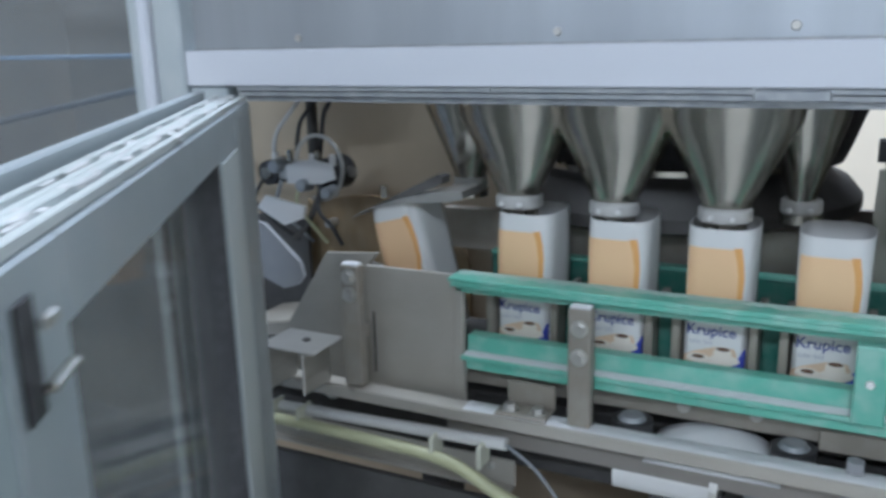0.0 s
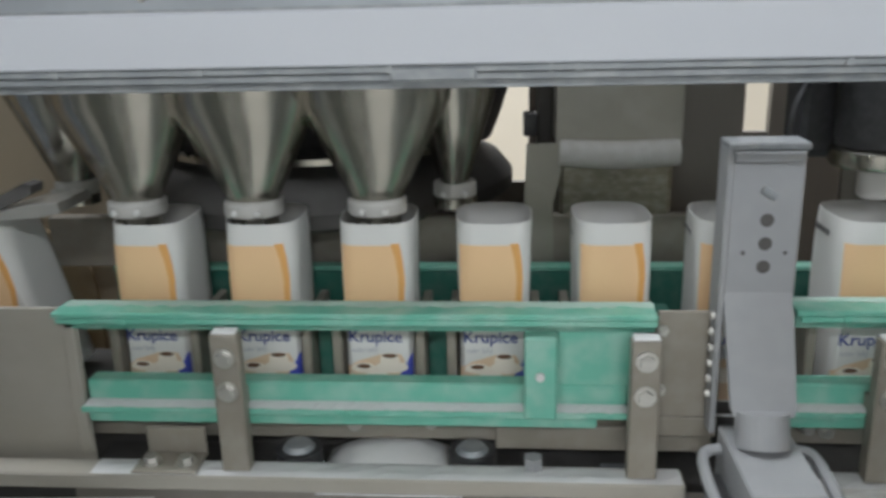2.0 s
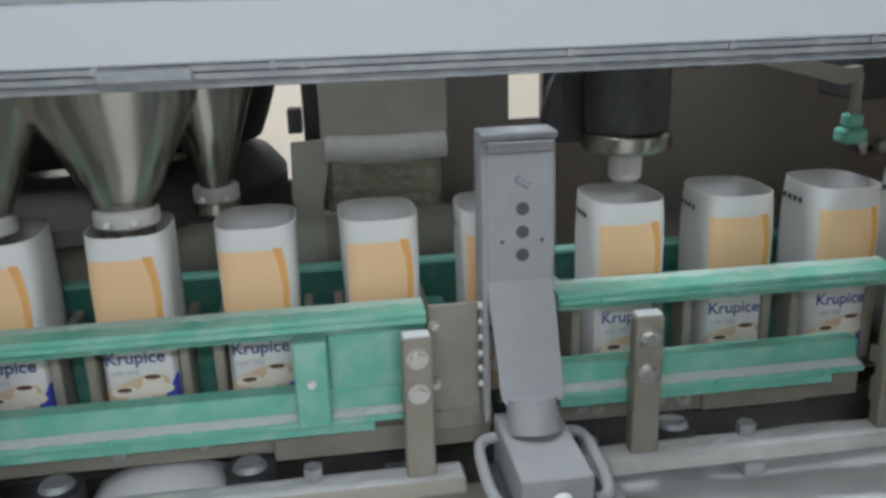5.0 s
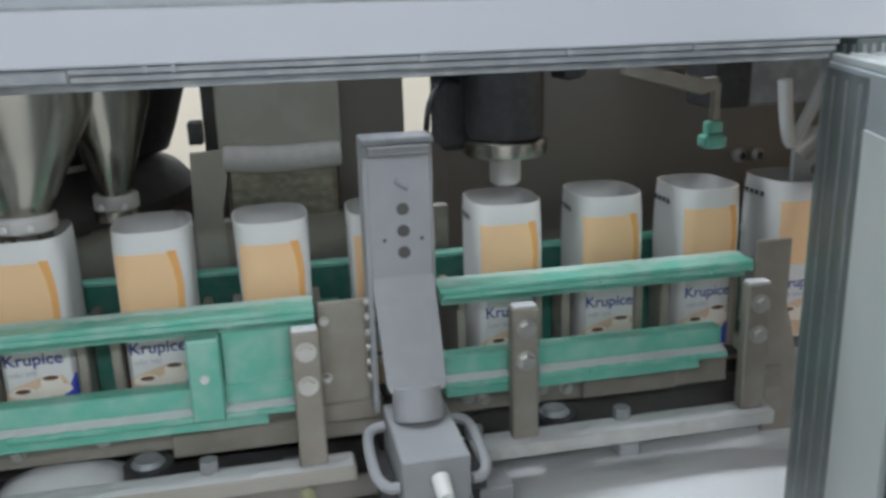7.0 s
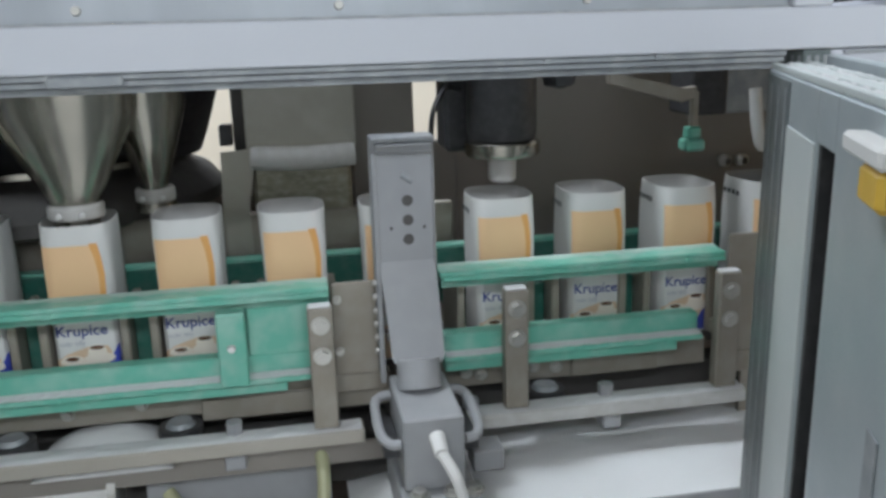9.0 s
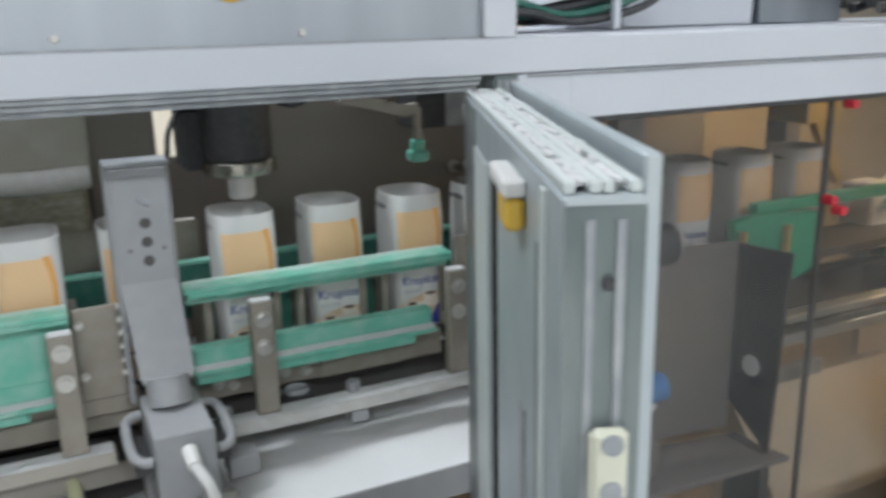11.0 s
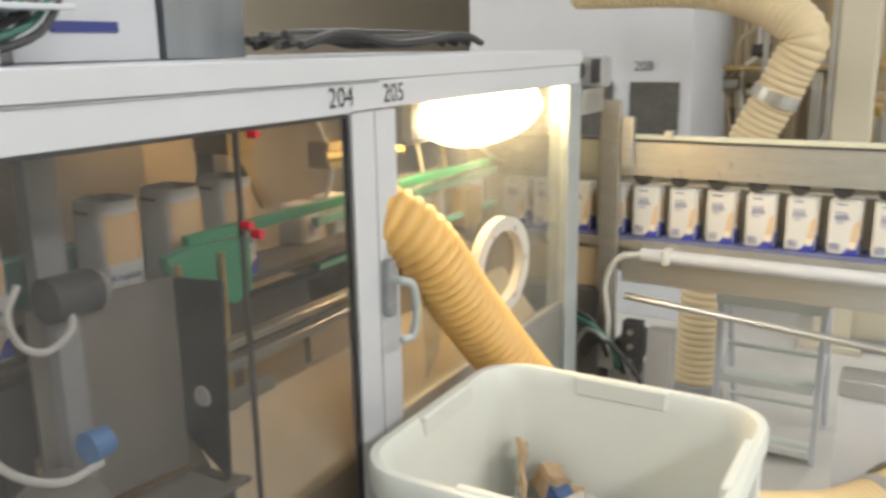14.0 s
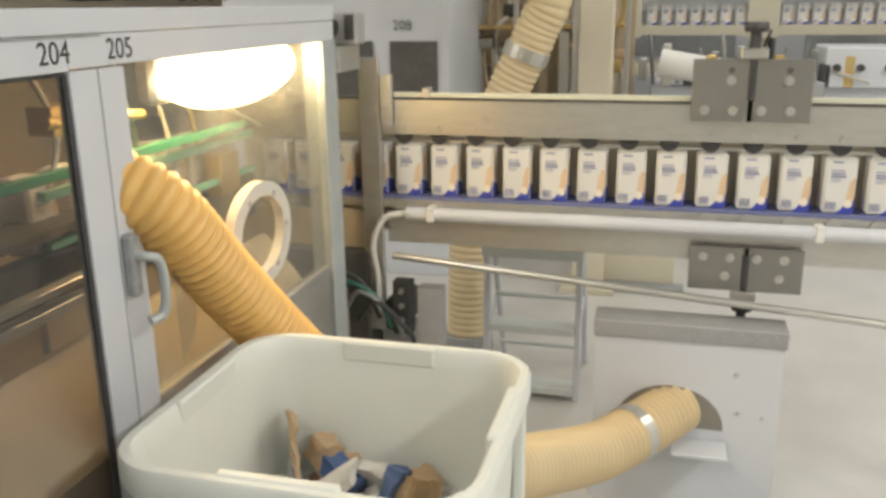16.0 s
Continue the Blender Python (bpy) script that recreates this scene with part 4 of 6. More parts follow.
# ---------- filling turret ----------
tur = thing("filling_turret", "dark filling turret plate with polished funnels", "machine", (0.01, 0.42, 0.86))
part("plate", lathe([(0.001, 1.225), (0.265, 1.225), (0.28, 1.232), (0.28, 1.250), (0.262, 1.272), (0.20, 1.30), (0.001, 1.305)], (0.01, 0.42, 0), 56), M["dark"], tur, "dark domed plate", smooth=True)
part("column", lathe([(0.11, 0.86), (0.11, 1.23)], (0.01, 0.42, 0), 32), M["dark"], tur, smooth=True)
part("upper_drum", lathe([(0.001, 1.30), (0.25, 1.30), (0.262, 1.33), (0.28, 1.385), (0.33, 1.80), (0.001, 1.80)], (0.01, 0.42, 0), 48, 1.0, 0.74), M["black"], tur, "black upper drum", smooth=True)
part("tie_ring", lathe([(0.222, 1.300), (0.235, 1.300), (0.235, 1.308), (0.222, 1.308), (0.222, 1.300)], (0.01, 0.42, 0), 56), M["mirror"], tur, smooth=True)


def funnel(x, y, label, squash=1.0, zt=1.262):
    cw = 0.9 if squash == 1 else 0.7
    f = thing("funnel", label, "funnel", (x, y, zt), "filling funnels")
    part("cone", lathe([(0.029, zt + 0.022), (0.031, zt + 0.030), (0.082, zt + 0.128), (0.088, zt + 0.19), (0.088, zt + 0.52), (0.086, zt + 0.52), (0.085, zt + 0.19), (0.079, zt + 0.130), (0.027, zt + 0.032), (0.027, zt + 0.022)], (x, y, 0), 20, squash, 0.8), M["mirror"], f, "polished steel cone", smooth=True)
    part("collar", lathe([(0.033, zt + 0.006), (0.036, zt + 0.008), (0.036, zt + 0.021), (0.033, zt + 0.024), (0.026, zt + 0.024), (0.026, zt + 0.006), (0.033, zt + 0.006)], (x, y, 0), 26, cw, cw), M["collar"], f, "cloudy plastic collar", smooth=True)
    part("spout", lathe([(0.024, zt - 0.006), (0.026, zt - 0.006), (0.026, zt + 0.006), (0.024, zt + 0.006)], (x, y, 0), 22), M["mirror"], f, smooth=True)
    for a in (-1.9, -1.2):
        part("collar_pin", C(((x + 0.036 * math.cos(a), y + 0.036 * math.sin(a), zt + 0.014), (x + 0.038 * math.cos(a), y + 0.038 * math.sin(a), zt + 0.014), 0.004, 0.003), seg=10), M["card"], f)
    return f


for x, y in ((-0.128, 0.09), (0.006, 0.085), (0.142, 0.09)):
    funnel(x, y, "polished steel filling funnel with a white collar")
for x, y, zt, q in ((-0.238, 0.17, 1.268, 0.8), (0.222, 0.17, 1.262, 0.6)):
    funnel(x, y, "dull steel filling funnel further round the turret", q, zt)
for x in (-0.07, 0.075, 0.205):
    part("divider", B((x - 0.004, x + 0.004, 0.20, 0.26, 1.31, 1.80)), M["black"], tur)

# ---------- dust extraction hood, closing head ----------
hood = thing("extraction_hood", "grey steel extraction hood with a dusty lower duct", "hood", (0.43, 0.25, 0.9))
part("box", B((0.340, 0.488, 0.20, 0.36, 1.322, 1.80)), M["hoodc"], hood)
part("lip", sweep([(0.346, 0.205, 1.312), (0.41, 0.198, 1.309), (0.484, 0.205, 1.311)], 0.0165, 14, 6), M["bardust"], hood, "rounded lip white with sugar", smooth=True)
part("duct", B((0.345, 0.480, 0.205, 0.34, 1.02, 1.305), bevel=0.006), M["dirty"], hood, "dirty steel duct")
part("wing", prism([(0.306, 1.322), (0.346, 1.324), (0.347, 1.29), (0.338, 1.25), (0.343, 1.02), (0.312, 1.02), (0.303, 1.24)], 0.196, 0.201), M["hoodc"], hood)
part("side_box", B((0.489, 0.583, 0.30, 0.42, 0.9, 1.80)), M["backplate"], hood, "dark grey column")
part("side_edge", B((0.321, 0.3395, 0.26, 0.36, 1.30, 1.80)), M["dark"], hood)
part("latch_block", B((0.303, 0.320, 0.24, 0.27, 1.325, 1.353)), M["black"], hood)

head = thing("closing_head", "black cylindrical closing head with chrome ring and white nozzle", "machine", (0.668, 0.09, 1.27))
part("body", lathe([(0.001, 1.335), (0.043, 1.335), (0.045, 1.345), (0.045, 1.46), (0.001, 1.46)], (0.668, 0.10, 0), 32), M["black"], head, smooth=True)
part("ring", lathe([(0.030, 1.314), (0.046, 1.314), (0.049, 1.318), (0.049, 1.331), (0.045, 1.334), (0.030, 1.334), (0.030, 1.314)], (0.668, 0.10, 0), 36), M["mirror"], head, "dented chrome ring", smooth=True)
part("nozzle", lathe([(0.001, 1.279), (0.014, 1.279), (0.018, 1.283), (0.0185, 1.3145), (0.001, 1.3145)], (0.668, 0.10, 0), 24), M["card"], head, "white plastic nozzle", smooth=True)
part("motor_block", B((0.60, 0.655, 0.135, 0.20, 1.315, 1.42), bevel=0.006), M["black"], head)
part("bridge", B((0.585, 0.76, 0.08, 0.19, 1.415, 1.48), bevel=0.005), M["black"], head)
part("knob", lathe([(0.001, 1.395), (0.02, 1.40), (0.024, 1.415)], (0.745, 0.10, 0), 6), M["black"], head)
part("cable", sweep([(0.575, 0.10, 1.34), (0.58, 0.10, 1.375), (0.60, 0.12, 1.40), (0.625, 0.14, 1.395)], 0.0035, 8, 6), M["black"], head, smooth=True)
part("hanger", B((0.64, 0.70, 0.19, 0.22, 1.48, 1.86), bevel=0), M["dark"], head)

bp = thing("back_plate", "large brown-grey steel plate with a rounded corner", "plate", (0.95, 0.33, 0.86))
outl = [(0.715, 0.86), (1.42, 0.86), (1.42, 1.47), (0.80, 1.47), (0.765, 1.45), (0.735, 1.41), (0.722, 1.36)]
part("sheet", prism(outl, 0.325, 0.333), M["backplate"], bp)
for x, z in ((1.098, 1.252), (1.127, 1.251)):
    k = part("knob", lathe([(0.001, -0.012), (0.008, -0.011), (0.011, -0.004), (0.011, 0.004), (0.006, 0.010)], (0, 0, 0), 14), M["steel"], bp, local=True)
    k.matrix_local = pose(x - 0.95, -0.018, z - 0.86, 90)
pk = thing("picker", "green suction picker on a black drive block", "machine", (0.93, 0.12, 1.3))
part("drive", B((0.929, 0.981, 0.10, 0.17, 1.352, 1.47), bevel=0.003), M["black"], pk)
part("drive_housing", B((0.9815, 1.095, 0.11, 0.17, 1.352, 1.47), bevel=0.003), M["trim"], pk)
part("link", prism([(0.808, 1.400), (0.908, 1.372), (0.928, 1.378), (0.928, 1.392), (0.912, 1.390), (0.808, 1.414)], 0.085, 0.10), M["post"], pk)
part("rod", B((0.925, 0.935, 0.09, 0.10, 1.339, 1.385)), M["post"], pk)
part("cup_upper", B((0.921, 0.940, 0.088, 0.108, 1.3225, 1.3385), bevel=0.003), M["green"], pk)
part("cup_lower", B((0.917, 0.944, 0.084, 0.112, 1.306, 1.322), bevel=0.003), M["green"], pk)
part("stay", B((1.02, 1.03, 0.16, 0.3, 1.46, 1.86), bevel=0), M["dark"], pk)
hs = thing("folder_arm", "grey perforated folding arm by the door post", "bracket", (1.02, 0.05, 0.94))
part("plate", B((1.018, 1.085, 0.060, 0.066, 0.945, 1.33)), M["grey"], hs)
for z in (1.278, 1.25, 1.222):
    part("hole", C(((1.05, 0.0598, z), (1.05, 0.059, z), 0.007, 0.007), seg=14), M["dark"], hs)
part("tube", sweep([(0.985, 0.04, 1.39), (0.992, 0.04, 1.34), (1.005, 0.045, 1.315), (1.02, 0.04, 1.35), (1.05, 0.04, 1.41)], 0.008, 10, 6), M["card"], hs, "pale tube", smooth=True)
part("hose", sweep([(1.0, 0.02, 1.305), (1.018, 0.01, 1.33), (1.035, 0.0, 1.37), (1.045, 0.0, 1.43)], 0.010, 10, 6), M["backplate"], hs, smooth=True)
part("foot_plate", prism([(0.985, 1.14), (1.0, 1.14), (1.05, 0.96), (1.05, 0.945), (0.985, 0.945)], 0.03, 0.036), M["post"], hs)

# ---------- infeed at the left ----------
sp = thing("side_sheet", "dull grey steel guide sheet at the infeed", "plate", (-0.25, 0, 1.0))
part("sheet", B((-0.325, -0.172, 0.002, 0.006, 0.998, 1.188)), M["sheet"], sp)
part("fold", B((-0.186, -0.172, -0.004, 0.0015, 1.02, 1.188)), M["sheet"], sp)
part("slot", B((-0.316, -0.313, -0.0005, 0.0015, 1.03, 1.12), bevel=0), M["dark"], sp)
ch = thing("infeed_chute", "sloping steel infeed chute", "chute", (-0.42, 0.08, 0.97))
part("side", prism([(-0.50, 1.046), (-0.482, 1.066), (-0.398, 1.196), (-0.31, 1.203), (-0.326, 1.185), (-0.326, 0.995), (-0.50, 0.995)], 0.012, 0.018), M["sheet"], ch)
part("bed", prism([(-0.60, 1.05), (-0.34, 1.10), (-0.34, 1.085), (-0.60, 1.03)], 0.03, 0.16), M["sheet"], ch)
gd = thing("carton_deflector", "curved steel deflector blade on a dark arm", "bracket", (-0.28, 0.05, 1.24))
part("blade", prism([(-0.362, 1.246), (-0.33, 1.262), (-0.27, 1.274), (-0.205, 1.279), (-0.185, 1.284), (-0.188, 1.294), (-0.23, 1.290), (-0.29, 1.276), (-0.34, 1.259)], 0.03, 0.10), M["steel"], gd)
part("arm", prism([(-0.335, 1.262), (-0.232, 1.312), (-0.222, 1.310), (-0.224, 1.300), (-0.325, 1.256)], 0.045, 0.07), M["dark"], gd)
part("wing_nut", C(((-0.312, 0.04, 1.277), (-0.312, 0.04, 1.294), 0.006, 0.005), seg=8), M["mirror"], gd)
lb = thing("l_bracket", "pale folded steel bracket on the bar", "bracket", (-0.37, -0.06, 1.02))
part("top", B((-0.44, -0.345, -0.105, -0.03, 1.085, 1.089)), M["steel"], lb)
for x in (-0.372, -0.43):
    part("leg", B((x, x + 0.004, -0.10, -0.035, 1.0215, 1.0848)), M["steel"], lb)
part("screw", C(((-0.385, -0.065, 1.0892), (-0.385, -0.065, 1.092), 0.006, 0.005), seg=12), M["dark"], lb)
pr = thing("pneumatic_gripper", "cluttered pneumatic gripper on a rear shaft", "machine", (-0.58, 0.25, 1.2))
part("shaft", C(((-0.66, 0.3, 1.272), (-0.50, 0.25, 1.272), 0.009, 0.009), seg=14), M["steel"], pr)
part("shaft", C(((-0.60, 0.28, 1.25), (-0.60, 0.28, 1.46), 0.010, 0.010), seg=14), M["dark"], pr)
for x, z, r in ((-0.655, 1.268, 0.024), (-0.585, 1.266, 0.018), (-0.535, 1.27, 0.030)):
    part("cylinder", C(((x, 0.27, z), (x, 0.215, z), r, r * 0.9), seg=20), M["black"], pr)
    part("cylinder_cap", C(((x, 0.2148, z), (x, 0.208, z), r * 0.5, r * 0.45), seg=14), M["mirror"], pr)
part("clamp", B((-0.62, -0.545, 0.20, 0.23, 1.262, 1.285)), M["steel"], pr)
for i, x in enumerate((-0.64, -0.61, -0.56, -0.55, -0.52)):
    part("fitting", C(((x, 0.22, 1.285), (x, 0.22, 1.305 + 0.006 * (i % 2)), 0.007, 0.006), seg=8), M["mirror"] if i % 2 else M["card"], pr)
part("hoop", sweep([(-0.535 + 0.048 * math.cos(a * 0.63), 0.20, 1.285 + 0.055 * math.sin(a * 0.63)) for a in range(-3, 6)], 0.0035, 8, 4), M["steel"], pr, smooth=True)
for k in range(3):
    part("cable", sweep([(-0.66 + 0.05 * k, 0.24, 1.29), (-0.64 + 0.05 * k, 0.23, 1.34 + 0.015 * k), (-0.60 + 0.03 * k, 0.25, 1.40), (-0.60, 0.28, 1.46)], 0.004, 6, 6), M["black"] if k else M["card"], pr, smooth=True)
part("flap", prism([(-0.64, 1.218), (-0.585, 1.19), (-0.545, 1.205), (-0.54, 1.225), (-0.62, 1.24)], 0.16, 0.166), M["card"], pr)
part("chain", sweep([(-0.53, 0.19, 1.24), (-0.545, 0.19, 1.21), (-0.565, 0.19, 1.18), (-0.59, 0.19, 1.16)], 0.005, 6, 6), M["dark"], pr)
part("arm", prism([(-0.60, 1.288), (-0.55, 1.300), (-0.505, 1.292), (-0.50, 1.268), (-0.53, 1.258), (-0.60, 1.255)], 0.196, 0.2), M["card"], pr, "pale clamp arm")
for x, z, r in ((-0.62, 1.285, 0.014), (-0.565, 1.255, 0.013), (-0.515, 1.245, 0.012)):
    part("fitting", C(((x, 0.21, z), (x, 0.185, z), r, r * 0.8), seg=10), M["trim"], pr)
for k in range(4):
    part("cable", sweep([(-0.655 + 0.04 * k, 0.20, 1.26), (-0.66 + 0.045 * k, 0.18, 1.225 - 0.01 * (k % 2)), (-0.63 + 0.04 * k, 0.19, 1.19), (-0.60 + 0.03 * k, 0.22, 1.15)], 0.0035, 6, 6), (M["black"], M["trim"], M["tube"], M["black"])[k], pr, smooth=True)
wb = thing("magazine_blade", "grey paddle blade of the carton magazine", "machine", (-0.52, 0.09, 1.05))
part("paddle", prism([(-0.60, 1.235), (-0.53, 1.222), (-0.468, 1.168), (-0.462, 1.145), (-0.475, 1.130), (-0.50, 1.122), (-0.60, 1.16)], 0.04, 0.048), M["grey"], wb)
lp = thing("tan_plate", "tan steel plate behind the infeed", "plate", (-0.6, 0.4, 0.86))
part("sheet", prism([(-1.3, 0.86), (-0.24, 0.86), (-0.24, 1.40), (-0.28, 1.47), (-1.3, 1.47)], 0.36, 0.37), M["beige"], lp)
dmat = part("dark_plate", B((-1.45, -0.64, 0.30, 0.31, 0.86, 1.17), bevel=0), M["dark"], lp)
hd = thing("hanging_drum", "dark round drum hanging over the infeed", "drum", (-0.62, 0.22, 1.41))
part("shell", lathe([(0.001, 1.412), (0.07, 1.413), (0.098, 1.425), (0.105, 1.45), (0.105, 1.62)], (-0.58, 0.22, 0), 32), M["post"], hd, smooth=True)
part("hanger", B((-0.60, -0.56, 0.20, 0.24, 1.60, 1.86)), M["dark"], hd)
sg = thing("stained_plate", "brown stained curved plate behind the infeed", "plate", (-0.46, 0.30, 0.9))
part("sheet", prism([(-0.66, 1.20)] + [(-0.52 + 0.20 * math.cos(radians(a)), 1.09 + 0.125 * math.sin(radians(a))) for a in range(130, -1, -13)] + [(-0.32, 0.87), (-0.66, 0.87)], 0.335, 0.342), M["rust"], sg)
for x, z in ((-0.60, 1.16), (-0.42, 1.17)):
    part("spacer", C(((x, 0.335, z), (x, 0.31, z), 0.008, 0.008), seg=12), M["steel"], sg)
lw_ = thing("lower_cover", "dull grey cover strip below the conduit", "plate", (-0.36, 0.0, 0.89))
part("sheet", B((-0.66, -0.105, 0.012, 0.016, 0.888, 0.926), bevel=0.001), M["sheet"], lw_)
part("return_edge", B((-0.66, -0.105, -0.004, 0.0118, 0.886, 0.889), bevel=0.0005), M["sheet"], lw_)
for x in (-0.50, -0.14):
    hexbolt(lw_, x, 0.0118, 0.914, 0.004)
# hoses and conduit under the bar
cd = thing("conduit", "white conduit with cable ties and a cloudy green air hose", "pipe", (-0.3, -0.05, 0.9))
part("pipe", C(((-0.56, -0.030, 0.958), (-0.10, -0.030, 0.985 - 0.012), 0.0085, 0.0085), seg=14), M["card"], cd, "white plastic pipe")
part("hose", sweep([(-0.62, -0.045, 0.938), (-0.45, -0.05, 0.95), (-0.30, -0.05, 0.948), (-0.18, -0.05, 0.942), (-0.10, -0.045, 0.905), (-0.02, -0.02, 0.86), (0.06, 0.0, 0.80)], 0.009, 10, 8), M["tube"], cd, "cloudy green hose", smooth=True)
part("cable", sweep([(-0.10, -0.03, 0.972), (-0.06, -0.03, 0.945), (-0.03, -0.02, 0.90), (0.0, 0, 0.84)], 0.0025, 6, 6), M["trim"], cd, smooth=True)
for x in (-0.47, -0.42, -0.20, -0.13):
    part("cable_tie", B((x - 0.003, x + 0.003, -0.056, -0.020, 0.940, 0.974), bevel=0.002), M["ivory"], cd)
hl = thing("air_hose", "looped cloudy green air hose below the bar", "hose", (0.33, -0.02, 0.8))
part("tube", sweep([(0.22, 0.02, 0.93), (0.27, -0.03, 0.88), (0.34, -0.05, 0.875), (0.40, -0.04, 0.91), (0.41, -0.01, 0.96), (0.40, 0.03, 0.985)], 0.0085, 10, 8), M["tube"], hl, smooth=True)
part("clip", B((0.385, 0.415, 0.02, 0.04, 0.965, 0.993)), M["trim"], hl)
mt = thing("drive_motor", "small silver drive motor below the rollers", "motor", (0.09, 0.03, 0.86))
part("body", C(((0.035, 0.02, 0.945), (0.155, 0.02, 0.945), 0.024, 0.024), seg=24), M["card"], mt)
part("flange", C(((0.155, 0.02, 0.945), (0.165, 0.02, 0.945), 0.03, 0.03), seg=24), M["steel"], mt)
part("bracket", B((0.08, 0.12, 0.01, 0.1, 0.86, 0.922)), M["dark"], mt)
gx = thing("gear_cover", "grey steel gear cover plate", "plate", (0.3, 0.05, 0.8))
part("sheet", B((0.19, 0.42, 0.04, 0.05, 0.80, 0.965)), M["grey"], gx)

# ---------- inside the closed bays ----------
ip = thing("inner_post", "grey steel post behind the smoked pane", "post", (1.36, 0.1, 0.72))
part("bar", B((1.290, 1.345, 0.09, 0.12, 0.581, 1.46)), M["grey"], ip)
bk = thing("guard_plate", "black guard plate with a round white vent", "plate", (1.48, -0.05, 0.72))
part("plate", prism([(-0.052, 1.146), (-0.160, 1.153), (-0.143, 0.811), (-0.050, 0.874)], 1.430, 1.436, "x"), M["black"], bk)
part("foot", B((1.424, 1.446, -0.14, -0.06, 0.581, 0.81)), M["dark"], bk)
part("vent", C(((1.4298, -0.098, 0.949), (1.426, -0.098, 0.949), 0.018, 0.016), seg=24), M["card"], bk, "round white vent")
part("side_sheet", prism([(1.19, -0.02), (1.429, -0.054), (1.429, -0.048), (1.19, -0.014)], 0.82, 1.15, "z"), M["backplate"], bk, "brownish grey steel side sheet")
part("base_sheet", prism([(1.15, -0.15), (1.46, -0.165), (1.44, -0.06), (1.19, -0.024)], 0.800, 0.808, "z"), M["backplate"], bk, "pale dusty base sheet")
gb = thing("green_guide", "bright green guide block with brass rods", "guide", (1.56, 0.0, 0.9))
part("block", prism([(1.452, 1.168), (1.50, 1.176), (1.648, 1.166), (1.645, 1.065), (1.60, 1.05), (1.56, 1.08), (1.46, 1.09)], -0.02, 0.0), M["leafgreen"], gb)
part("arm", B((1.52, 2.7, 0.0005, 0.02, 1.17, 1.19)), M["leafgreen"], gb)
for x in (1.462, 1.563):
    part("rod", C(((x, -0.03, 0.86), (x, -0.03, 1.155), 0.007, 0.007), seg=12), M["brass"], gb)
part("slide", B((1.535, 2.0, -0.06, -0.03, 0.985, 1.0), (1.535, 2.0, -0.06, -0.03, 0.945, 0.965), (1.535, 1.66, -0.05, -0.035, 0.87, 0.90)), M["steel"], gb)
# slope added to the bed so it catches the warm lamp
part("base", prism([(-0.165, 0.70), (-0.165, 0.582), (-0.01, 0.582), (-0.01, 0.862), (-0.03, 0.862)], 1.455, 2.7, "x"), M["beige"], gb, "machine bed side in warm-lit beige, sloped to the lamp")
rm = thing("knob_set", "pair of small red knobs on the pane edge", "knob", (1.51, -0.17, 1.2))
part("knob", C(((1.470, FY + 0.013, 1.237), (1.470, FY - 0.004, 1.237), 0.008, 0.007), seg=14), M["red"], rm)
part("knob", C(((1.492, FY + 0.013, 1.219), (1.492, FY - 0.004, 1.219), 0.008, 0.007), seg=14), M["red"], rm)
part("knob", C(((1.496, FY + 0.013, 1.376), (1.496, FY - 0.004, 1.376), 0.007, 0.006), seg=14), M["red"], rm)
pm = thing("gripper_arm", "steel gripper arm hanging over the line", "machine", (1.8, 0.1, 1.0))
part("column", B((1.74, 1.78, 0.15, 0.2, 0.581, 1.46)), M["backplate"], pm)
part("arm", prism([(1.70, 1.33), (1.73, 1.34), (1.80, 1.20), (1.785, 1.19)], 0.06, 0.075), M["brass"], pm)
part("block", B((1.68, 1.76, 0.05, 0.14, 1.31, 1.37), (1.74, 1.80, 0.04, 0.10, 1.38, 1.43)), M["brass"], pm)
mv = thing("inner_motor", "dark round motor with a looping cable", "motor", (1.26, -0.03, 0.9))
part("body", C(((1.19, -0.07, 1.172), (1.265, -0.07, 1.172), 0.033, 0.033), seg=20), M["black"], mv)
part("cap", C(((1.265, -0.07, 1.172), (1.283, -0.07, 1.172), 0.026, 0.022), seg=20), M["grey"], mv)
part("bracket", B((1.215, 1.255, -0.05, -0.01, 0.581, 1.139)), M["grey"], mv)
part("cable", sweep([(1.135, -0.1, 1.215), (1.116, -0.1, 1.18), (1.128, -0.1, 1.135), (1.165, -0.1, 1.115), (1.206, -0.1, 1.137), (1.212, -0.08, 1.18)], 0.005, 8, 8), M["card"], mv, smooth=True)
dl = thing("feed_drum", "dusty round drum low behind the pane", "drum", (1.18, -0.02, 0.721))
part("drum", C(((1.10, -0.10, 0.84), (1.20, -0.05, 0.84), 0.075, 0.075), seg=32), M["backplate"], dl)
part("cable", sweep([(1.04, -0.12, 1.03), (1.09, -0.12, 0.97), (1.15, -0.12, 0.935), (1.22, -0.11, 0.93)], 0.006, 8, 8), M["card"], dl, smooth=True)
part("valve", C(((1.205, -0.10, 0.955), (1.240, -0.10, 0.955), 0.024, 0.022), seg=16), M["bluep"], dl, "pale blue valve cap")

